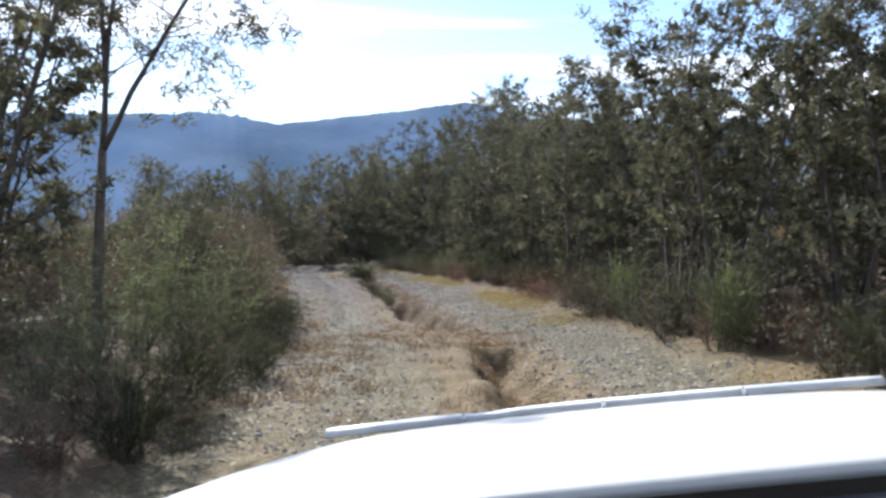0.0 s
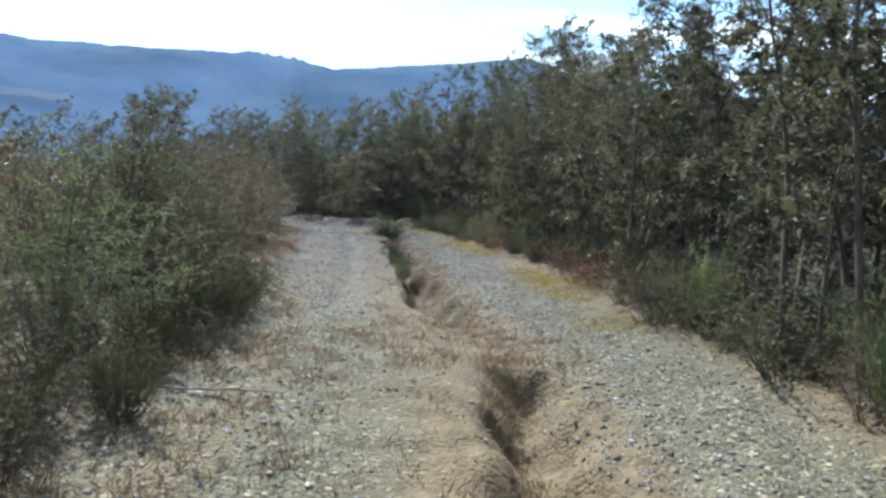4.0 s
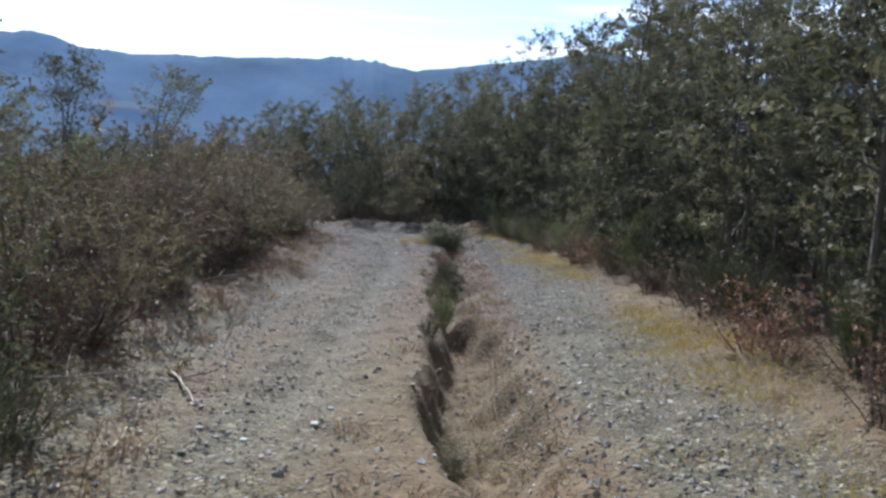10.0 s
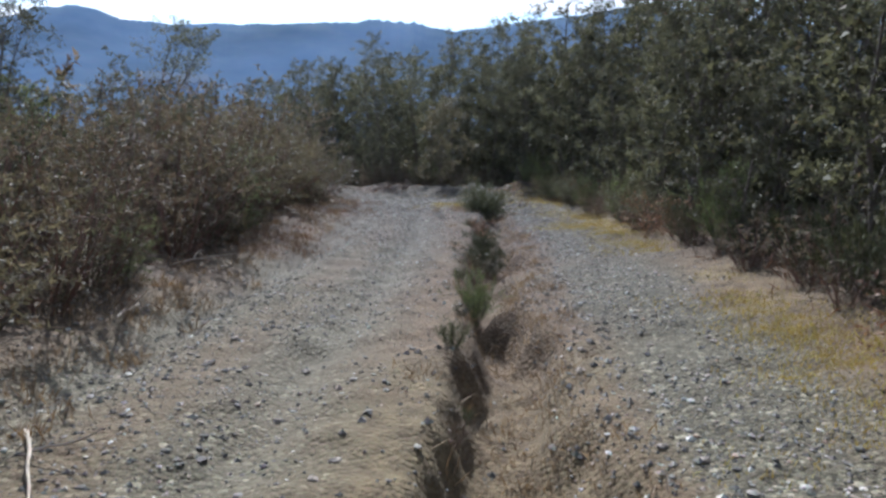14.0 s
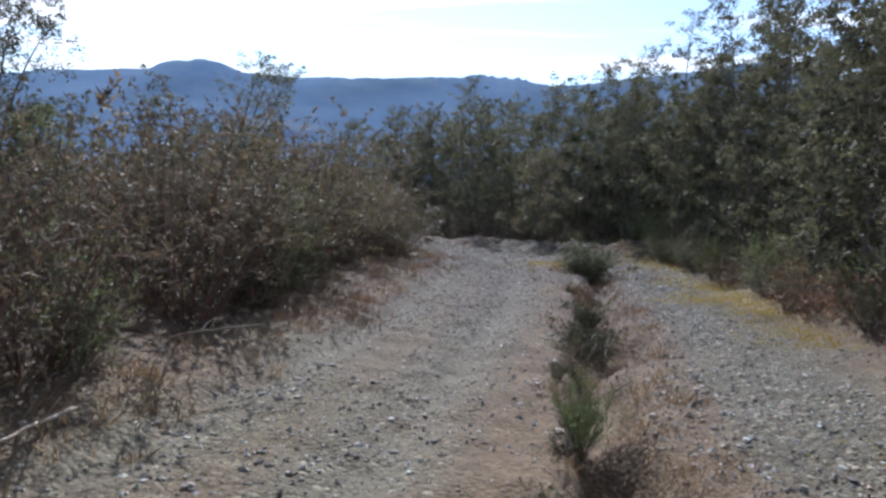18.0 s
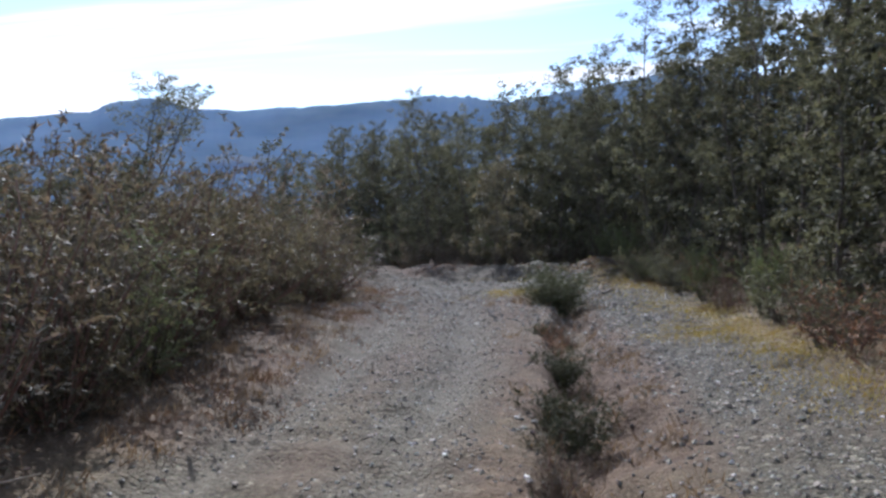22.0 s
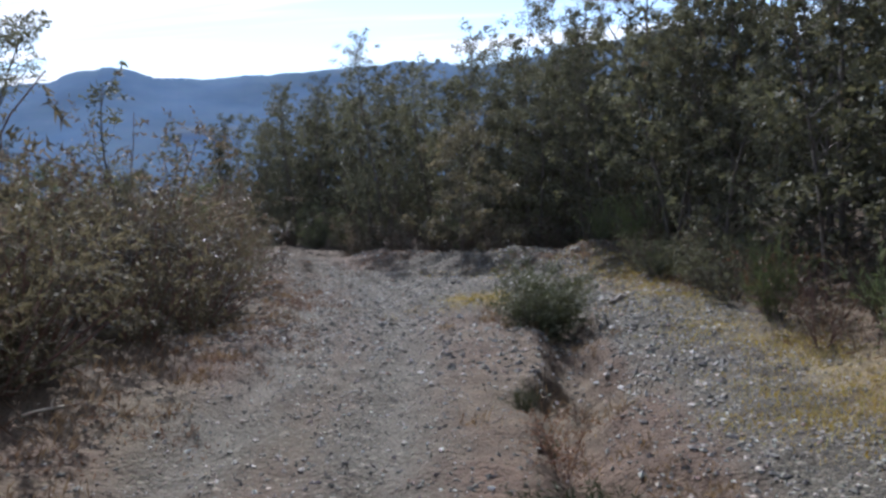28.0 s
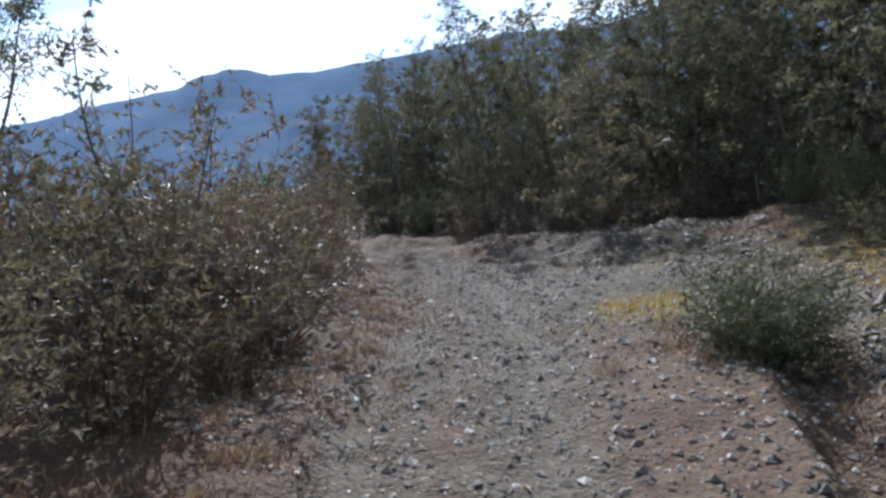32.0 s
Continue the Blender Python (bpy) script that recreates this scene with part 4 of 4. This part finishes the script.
GULLY_BUSH = make_shrub(164, 0.85, 0.75, stems=40, twigs=11, per=10, size=0.095, wide=0.013, leaf=BROOM_DARK, bark=BARK, label="dark olive broom-like bush growing in the gully")
put(UNDER[1], -1.5, 18.9, 2.0, 0.55, sink=0.02)
put(UNDER[4], -1.95, 20.9, 1.0, 0.55, sink=0.02)
put(GULLY_BUSH, -2.15, 22.3, 1.0, 0.7, sink=0.02)
put(GULLY_BUSH, -2.55, 24.4, 4.0, 0.6, sink=0.02)
for x, y, s in ((-5.9, 21.6, 0.9), (-4.7, 17.4, 0.6)):
    put(SHRUBS[4], x, y, y, s, group=G_LEFT)
y = 27.0
while y < 40:
    x = right_edge(y) + rng.uniform(0.5, 1.8)
    put((SHRUBS[1], SHRUBS[3], UNDER[2], UNDER[4])[rng.integers(4)], x + 0.3, y, rng.uniform(0, 6.28), rng.uniform(0.5, 0.75), group=G_UNDER)
    y += rng.uniform(0.45, 0.8)
put(UNDER[0], -2.75, 25.3, 2.0, 0.6)
for k in range(22):
    y = 13.7 + 0.63 * k + rng.uniform(-0.15, 0.15)
    put(UNDER[(2, 4, 3, 4, 2)[k % 5]], float(gully_x(y)) + rng.uniform(-0.42, 0.12), y, rng.uniform(0, 6.28), rng.uniform(0.16, 0.34), sink=0.02, group="low bushes in the gully")

under = [(SHRUB_BACK, -10.2 + 0.52 * k, 38.7 + rng.uniform(-0.2, 0.5), rng.uniform(0, 6.28), rng.uniform(0.5, 0.72)) for k in range(14)]
for k in range(34):
    y = 3.0 + 0.36 * k
    under.append(((UNDER[3], SHRUB_BACK)[k % 2], right_edge(y) + rng.uniform(1.9, 6.5), y, rng.uniform(0, 6.28), rng.uniform(0.6, 0.85)))
thick_growth("undergrowth", under, "dusky bushes in the shade between the trees", "undergrowth")


def far_woods(seed=9):
    """The wood that goes on all round: crowns of coarse foliage, too far off to count."""
    rng = np.random.default_rng(seed)
    R, D, L = [], [], []
    for k in range(1500):
        y = rng.uniform(-25, 100)
        side = rng.random()
        if y > 52:
            x = rng.uniform(-95, 60)
        elif side < 0.5:
            x = right_edge(y) + 7.5 + 60 * rng.random() ** 1.6
        else:
            x = left_edge(y) - 11 - 70 * rng.random() ** 1.4
        tall = rng.uniform(4.0, 6.2) if x > -14 else rng.uniform(2.0, 3.6)
        n = 80
        q = rng.random(n)
        rad = 1.5 * np.sqrt(rng.random(n)) * (1.05 - 0.8 * q)
        a = rng.uniform(0, 6.28, n)
        z = float(height(x, y))
        R.append(np.column_stack([x + rad * np.cos(a), y + rad * np.sin(a), z + q * tall]))
        D.append(rng.normal(size=(n, 3)) * 0.6 + np.array([0.15, 0, 0.5]))
        L.append(rng.uniform(0.3, 0.7, n))
    R, D, L = np.concatenate(R), np.concatenate(D), np.concatenate(L)
    V, F = blades(rng, R, D, L, L * 0.5, plain=True)
    return tagged(mesh_object("far_woods", V, F, LEAF), "dark olive woodland stretching away beyond the track", "woodland", kind="stuff")


far_woods()

# ---- stones, grass and fallen wood ----


def rock_shape(rng, n_sub):
    bm = bmesh.new()
    bmesh.ops.create_icosphere(bm, subdivisions=n_sub, radius=1.0)
    V = np.array([v.co[:] for v in bm.verts])
    F = np.array([[v.index for v in f.verts] for f in bm.faces])
    bm.free()
    V = V * (1 + 0.28 * rng.normal(size=(len(V), 1)).clip(-1, 1)) * np.array([1.0, 0.75, 0.5])
    return V, F


def chip_shape(rng):
    V = np.array([(1, 0, 0), (-1, 0, 0), (0, 1, 0), (0, -1, 0), (0, 0, 1), (0, 0, -1)], float)
    F = np.array([(0, 2, 4), (2, 1, 4), (1, 3, 4), (3, 0, 4), (2, 0, 5), (1, 2, 5), (3, 1, 5), (0, 3, 5)])
    return V * (1 + 0.35 * rng.normal(size=(6, 3)).clip(-1, 1)) * np.array([1.0, 0.75, 0.55]), F


def scatter_stones(seed, count, lo, hi, place, name, label, chips=False):
    rng = np.random.default_rng(seed)
    shapes = [chip_shape(rng) if chips else rock_shape(rng, 1) for _ in range(6)]
    X, Y = place(rng, count)
    S = lo * (hi / lo) ** (rng.random(len(X)) ** 2.2)
    Z = height(X, Y) + S * 0.12
    V, F, base = [], [], 0
    for k in range(len(X)):
        sv, sf = shapes[k % 6]
        a = rng.uniform(0, 6.28)
        c, s = math.cos(a), math.sin(a)
        r = np.array([[c, -s, 0], [s, c, 0], [0, 0, 1]])
        V.append(sv @ r.T * S[k] + np.array([X[k], Y[k], Z[k]]))
        F.append(sf + base)
        base += len(sv)
    ob = mesh_object(name, np.concatenate(V), np.concatenate(F), STONE)
    return tagged(ob, label, "gravel", kind="stuff")


def on_lanes(rng, n):
    y = rng.uniform(5, 37, n * 2)
    x = np.where(rng.random(n * 2) < 0.45, gully_x(y) + rng.normal(1.4, 0.6, n * 2), lane_x(y) + rng.normal(0, 0.95, n * 2))
    u = x - gully_x(y)
    keep = (fbm(x * 0.8, y * 0.8, 3) > -0.3 * rng.random(n * 2) - 0.1) & ((u > 0.3) | (u < -0.3))
    return x[keep][:n], y[keep][:n]


def along_rim(rng, n):
    y = rng.uniform(6, 33, n)
    return gully_x(y) + np.where(rng.random(n) < 0.75, rng.normal(0.75, 0.22, n), rng.normal(-0.2, 0.4, n)), y


def at_bend(rng, n):
    y = rng.uniform(27, 40, n)
    return rng.uniform(-9.5, -1.5, n), y


scatter_stones(30, 42000, 0.008, 0.026, on_lanes, "gravel", "small grey gravel chips strewn over the two lanes", True)
scatter_stones(31, 5600, 0.012, 0.036, on_lanes, "gravel", "grey broken gravel lying loose on the two lanes")
scatter_stones(32, 2800, 0.012, 0.042, along_rim, "gravel", "coarse grey stones spilled along the rim of the gully", True)
scatter_stones(33, 11000, 0.012, 0.056, at_bend, "gravel", "scattered grey stones on the rough ground at the bend", True)


def on_bank(rng, n):
    y = rng.uniform(29, 37.5, n)
    return np.interp(y, RY, RX) - rng.uniform(0.2, 2.6, n), y


scatter_stones(34, 2000, 0.013, 0.048, on_bank, "gravel", "coarse stones lying on the bank at the bend")

rng = np.random.default_rng(77)
ROCKS = []
for k in range(5):
    V, F = rock_shape(rng, 2)
    ob = mesh_object("stone", V, F, STONE)
    tagged(ob, "angular grey-brown stone lying on the gravel track", "stone", "loose stones on the track")
    ROCKS.append(ob)
for k in range(190):
    y = rng.uniform(8, 37)
    x = float(gully_x(y)) + (rng.normal(1.1, 0.7) if k % 2 else rng.normal(-2.0, 1.2))
    s = 0.019 * 2.0 ** rng.random()
    m = Matrix.Translation((x, y, on_ground(x, y) + s * 0.15)) @ Matrix.Rotation(rng.uniform(0, 6.28), 4, "Z") @ Matrix.Diagonal((s, s, s, 1))
    if k < 5:
        ROCKS[k].matrix_basis = m
    else:
        c = copy_thing(ROCKS[k % 5], m)
        c.matrix_basis = m


def grass(seed, spots, per, radius, tall, mat, name, label, flat=0.5):
    rng = np.random.default_rng(seed)
    P = np.repeat(np.asarray(spots, float), per, 0) + rng.normal(size=(len(spots) * per, 2)) * radius
    z = height(P[:, 0], P[:, 1]) - 0.01
    R = np.column_stack([P, z])
    D = rng.normal(size=(len(R), 3)) * flat + np.array([0.1, 0, 0.8])
    V, F = blades(rng, R, D, tall * rng.uniform(0.5, 1.4, len(R)), 0.007 * rng.uniform(0.7, 1.6, len(R)))
    return tagged(mesh_object(name, V, F, mat), label, "grass", kind="stuff")


verge, tufts, weeds = [], [], []
for k in range(260):
    y = rng.uniform(6, 36)
    x = right_edge(y) - abs(rng.normal(0.0, 0.45))
    if vnoise(np.array(y * 0.6), np.array(2.0)) > (0.16 if y < 20 else -0.04):
        verge.append((x, y))
for cx, cy, n in ((-4.9, 31.3, 22), (-5.2, 34.0, 10), (-2.2, 33.2, 14), (-2.8, 33.9, 26), (-1.9, 30.6, 20), (-2.3, 32.4, 24), (-3.6, 35.0, 8), (-1.3, 28.6, 18), (-0.9, 26.0, 18), (1.6, 17.2, 26), (1.9, 15.8, 18)):
    verge += [(cx + rng.normal() * 0.4, cy + rng.normal() * 0.55) for _ in range(n)]
grass(41, verge, 92, 0.18, 0.05, GRASS_GOLD, "golden_grass", "short golden dry grass along the verge")
for k in range(170):
    y = rng.uniform(6, 34)
    x = left_edge(y) + rng.uniform(-0.3, 0.9)
    tufts.append((x, y))
for k in range(70):
    y = rng.uniform(6, 32)
    tufts.append((float(gully_x(y)) + rng.normal(0.0, 0.35), y))
tufts += [(-3.95 + rng.normal() * 0.45, 29.5 + rng.normal() * 0.5) for _ in range(22)]
mats = []
for k in range(110):
    y = rng.uniform(12.8, 27)
    mats.append((float(gully_x(y)) + rng.uniform(0.0, 0.75), y))
for cx, cy, sx, sy, n in ((0.0, 11.6, 0.7, 0.7, 60), (-1.2, 10.6, 0.5, 1.2, 50), (0.95, 10.5, 0.3, 0.9, 30), (-1.0, 7.8, 0.5, 0.9, 30)):
    mats += [(cx + rng.normal() * sx, cy + rng.normal() * sy) for _ in range(n)]
grass(44, mats, 34, 0.09, 0.085, GRASS_DRY, "dry_grass", "matted beige dry grass on the slumped bank of the gully", 0.9)
rust = []
for k in range(340):
    y = rng.uniform(10, 35)
    if vnoise(np.array(y * 0.5), np.array(7.0)) > -0.15:
        rust.append((float(lane_x(y)) - 1.25 + rng.normal() * 0.38, y + rng.normal() * 0.3))
rust += [(-3.6 + rng.normal() * 0.75, 35.1 + rng.normal() * 0.45) for _ in range(120)]
rust += [(-2.6 + rng.normal() * 0.5, 33.4 + rng.normal() * 0.7) for _ in range(36)]
rust += [(-4.6 + rng.normal() * 0.7, 36.2 + rng.normal() * 0.45) for _ in range(40)] + [(-8.0 + rng.normal() * 0.8, 36.4 + rng.normal() * 0.35) for _ in range(30)]
rust += [(-9.0 + rng.normal() * 1.0, 35.2 + rng.normal() * 1.0) for _ in range(20)]
rust += [(float(lane_x(y)) - 0.95 + rng.normal() * 0.3, y) for y in rng.uniform(30, 36.5, 70)]
grass(45, rust, 40, 0.10, 0.06, LEAF_DRY, "low_heath", "low rust-brown heath creeping over the shoulder", 0.9)
grass(42, tufts, 26, 0.08, 0.13, GRASS_DRY, "dry_grass", "thin straw-coloured grass tufts on bare earth", 0.6)
for k in range(420):
    y = rng.uniform(4, 37)
    x = right_edge(y) + rng.uniform(0.2, 3.0) if k % 2 else left_edge(y) - rng.uniform(0.0, 2.6)
    weeds.append((x, y))
grass(43, weeds, 30, 0.22, 0.20, LEAF_DRY, "leaf_litter", "brown dead leaves and stalks under the bushes", 1.2)


def fallen(name, seed, x, y, turn, length, label, forks=2, r=0.014, wood=None):
    rng = np.random.default_rng(seed)
    root = new(name)
    base = grow(rng, (0, 0, 0.03), (1, 0, 0.03), length, 6, 0.10)
    V, F = tubes([(base, np.linspace(r, r * 0.4, len(base)))], 5)
    mesh_object("stick", V, F, wood or DEADWOOD, root, smooth=True)
    for k in range(forks):
        i = 2 + k
        side = grow(rng, base[i], (0.7, (-1) ** k * 0.8, 0.35), length * 0.4, 4, 0.12)
        V, F = tubes([(side, np.linspace(r * 0.6, r * 0.25, len(side)))], 4)
        mesh_object("side_branch", V, F, wood or DEADWOOD, root)
    root.matrix_basis = Matrix.Translation((x, y, on_ground(x, y))) @ Matrix.Rotation(radians(turn), 4, "Z")
    return tagged(root, label, "branch")


fallen("dead_branch", 1, -2.77, 30.5, 62, 0.42, "weathered brown forked dead branch lying at the gully's end", 2, 0.042, BARK)
fallen("dead_branch", 2, -4.12, 16.9, -74, 1.1, "pale dry stick lying at the edge of the track", 1)
fallen("dead_branch", 3, -2.95, 14.45, -29, 1.0, "pale dry stick lying at the edge of the track", 1)
fallen("dead_branch", 4, -5.0, 18.6, 60, 0.8, "pale dry stick lying at the edge of the track", 1)
fallen("dead_branch", 5, -1.9, 8.6, 15, 0.9, "grey fallen twig beside the shrubs", 2)
fallen("dead_branch", 8, -3.5, 13.5, 79, 0.95, "pale dry stick lying at the edge of the track", 1, 0.011)
fallen("dead_branch", 9, -2.25, 12.75, 110, 0.5, "pale dry stick lying at the edge of the track", 0, 0.01)
fallen("dead_branch", 10, -2.95, 29.0, -76, 0.6, "thin crooked pale twig beside the bush", 1, 0.01)
fallen("dead_branch", 6, -3.0, 32.8, 10, 0.9, "grey dead branch on the stony bank", 2, 0.02)
fallen("dead_branch", 7, -6.5, 24.6, 80, 0.7, "pale dry stick lying at the edge of the track", 1)


# ---- the vehicle that the journey starts from: its front end, standing on the track ----


def plain_material(name, colour, rough, metal=0.0, coat=0.0, speck=0.06, see=0.0):
    m, n, l, p, out = material(name)
    t = tex_noise(n, l, 14.0, 5.0)
    hi = tuple(min(1.0, c * (1 + speck)) for c in colour)
    lo = tuple(c * (1 - speck) for c in colour)
    r = ramp(n, [(0.35, lo), (0.65, hi)])
    l.new(t.outputs["Fac"], r.inputs[0]), l.new(r.outputs[0], p.inputs["Base Color"])
    p.inputs["Roughness"].default_value, p.inputs["Metallic"].default_value = rough, metal
    p.inputs["Coat Weight"].default_value, p.inputs["Transmission Weight"].default_value = coat, see
    return m


PAINT = plain_material("white_car_paint", (0.36, 0.356, 0.335), 0.42, 0.0, 0.1, 0.03)
PLASTIC = plain_material("clear_grey_plastic", (0.40, 0.40, 0.38), 0.55, 0.0, 0.0, 0.15, 0.25)
BLACK = plain_material("black_plastic", (0.022, 0.022, 0.026), 0.5)
RUBBER = plain_material("tyre_rubber", (0.03, 0.03, 0.03), 0.85)
CHROME = plain_material("dull_chrome", (0.6, 0.6, 0.6), 0.25, 1.0)


def shell(outline, depth_rows):
    """A skin from rows of points, given a real thickness below."""
    n = len(outline[0])
    top = [p for row in outline for p in row]
    low = [(x, y, z - depth_rows) for x, y, z in top]
    F, off = [], len(top)
    for r in range(len(outline) - 1):
        for c in range(n - 1):
            a, b, d, e = r * n + c, r * n + c + 1, (r + 1) * n + c + 1, (r + 1) * n + c
            F += [(a, b, d, e), (off + e, off + d, off + b, off + a)]
    rim = [c for c in range(n)] + [r * n + n - 1 for r in range(1, len(outline))] + [(len(outline) - 1) * n + c for c in range(n - 2, -1, -1)] + [r * n for r in range(len(outline) - 2, 0, -1)]
    for a, b in zip(rim, rim[1:] + rim[:1]):
        F.append((b, a, off + a, off + b))
    return top + low, F


def box(bm, lo, hi, bevel=0.0):
    m = Matrix.Translation([(a + b) / 2 for a, b in zip(lo, hi)]) @ Matrix.Diagonal((*[b - a for a, b in zip(lo, hi)], 1))
    g = bmesh.ops.create_cube(bm, size=1.0, matrix=m)
    if bevel:
        bmesh.ops.bevel(bm, geom=[e for e in bm.edges], offset=bevel, segments=2, affect="EDGES")
    return g


car = tagged(new("car"), "white off-road vehicle's front end with a clear bonnet deflector", "car")
MIDX = 0.36                              # the vehicle's centre line, right of the eye


def bonnet_left(y):
    return float(np.interp(y, [0.95, 1.1, 1.35, 1.5, 1.7, 1.88, 1.93, 1.95], [-0.86, -0.79, -0.70, -0.635, -0.565, -0.48, -0.44, -0.36]))


rows_b = []
for y in (1.05, 1.1, 1.25, 1.4, 1.55, 1.7, 1.8, 1.88, 1.93, 1.95):
    xl = bonnet_left(y)
    row = []
    for k in range(25):
        x = xl + (2 * MIDX - 2 * xl) * k / 24
        side = abs(x - MIDX) / (MIDX - xl)
        z = float(np.interp(y, [0.98, 1.5, 1.85, 1.95], [-0.365, -0.42, -0.46, -0.478])) - 0.03 * side ** 6 - 0.012 * side ** 2
        row.append((x, y, z))
    rows_b.append(row)
V, F = shell(rows_b, 0.02)
mesh_object("bonnet", V, F, PAINT, car, "glossy white bonnet", True)
for sgn in (-1, 1):
    rows_f = []
    for y in (1.05, 1.1, 1.25, 1.4, 1.55, 1.7, 1.8, 1.88, 1.93):
        xl = bonnet_left(y)
        half = MIDX - xl
        rows_f.append([(MIDX + sgn * (half + 0.006 + 0.10 * q), y, float(np.interp(y, [0.98, 1.5, 1.85, 1.95], [-0.407, -0.462, -0.502, -0.52])) - 0.004 - 0.45 * q ** 1.6) for q in (0, 0.15, 0.35, 0.6, 1.0)][::-1 if sgn > 0 else 1])
    V, F = shell(rows_f, 0.015)
    mesh_object("fender", V, F, PAINT, car, "", True)
dv, steps_d = [], 30
for k in range(steps_d + 1):
    x = -0.40 + (2 * MIDX + 0.80) * k / steps_d
    bow = 1 - ((x - MIDX) / 0.8) ** 2
    kink = 0.012 * math.exp(-((x - 0.03) / 0.06) ** 2)
    y = 1.952 + 0.012 * bow
    z = -0.487 + 0.008 * bow - 0.5 * kink
    dv.append([(x, y, z), (x, y + 0.010, z + 0.014), (x, y + 0.024, z + 0.018)])
V, F = shell(dv, 0.004)
mesh_object("deflector", V, F, PLASTIC, car, "clear grey plastic bonnet deflector", True)
for x in (-0.02, 0.36, 0.74):
    bm = bmesh.new()
    box(bm, (x - 0.006, 1.955, -0.482), (x + 0.006, 1.972, -0.462), 0.002)
    part("clip", bm, CHROME, car, "small bright deflector clip")
bm = bmesh.new()
box(bm, (-0.78, 0.84, -0.45), (2 * MIDX + 0.78, 1.045, -0.41), 0.012)
part("cowl", bm, BLACK, car, "black plastic cowl panel")
for x0, x1 in ((-0.55, 0.15), (0.25, 0.95)):
    V, F = tubes([(np.array([(x0, 0.93, -0.402), ((x0 + x1) / 2, 0.915, -0.395), (x1, 0.90, -0.40)]), [0.008, 0.007, 0.005])], 6)
    mesh_object("wiper", V, F, BLACK, car, "black wiper arm", True)
bm = bmesh.new()
box(bm, (-0.40, 1.88, -1.02), (2 * MIDX + 0.40, 1.93, -0.53), 0.01)
part("grille", bm, BLACK, car)
bm = bmesh.new()
box(bm, (-0.52, 1.93, -1.16), (2 * MIDX + 0.52, 2.06, -1.03), 0.02)
part("bumper", bm, BLACK, car)
eye0 = Vector((0.2, 0.219, 1.224))
car.matrix_basis = Matrix.Translation(eye0) @ Matrix.Rotation(radians(-7.0), 4, "Y")
for sgn in (-1, 1):
    wx = MIDX + sgn * 0.80
    drop = (car.matrix_basis @ Vector((wx, 1.45, 0)))
    R = 0.36
    hub_z = on_ground(drop.x, drop.y) + R - 0.01 - drop.z
    wheel = new("wheel")
    wheel.parent = car
    wheel.location = (wx, 1.45, hub_z)
    for nm, r_out, r_in, w, mt in (("tyre", R, 0.21, 0.20, RUBBER), ("rim", 0.212, 0.04, 0.16, CHROME)):
        prof = [(r_in, -w / 2), (r_out - 0.02, -w / 2), (r_out, -w / 2 + 0.03), (r_out, w / 2 - 0.03), (r_out - 0.02, w / 2), (r_in, w / 2)]
        Vv = [(px, pr * math.cos(a), pr * math.sin(a)) for a in np.linspace(0, 2 * math.pi, 28, endpoint=False) for pr, px in prof]
        n6 = len(prof)
        Ff = [(i * n6 + j, i * n6 + (j + 1) % n6, ((i + 1) % 28) * n6 + (j + 1) % n6, ((i + 1) % 28) * n6 + j) for i in range(28) for j in range(n6)]
        mesh_object(nm, Vv, Ff, mt, wheel)
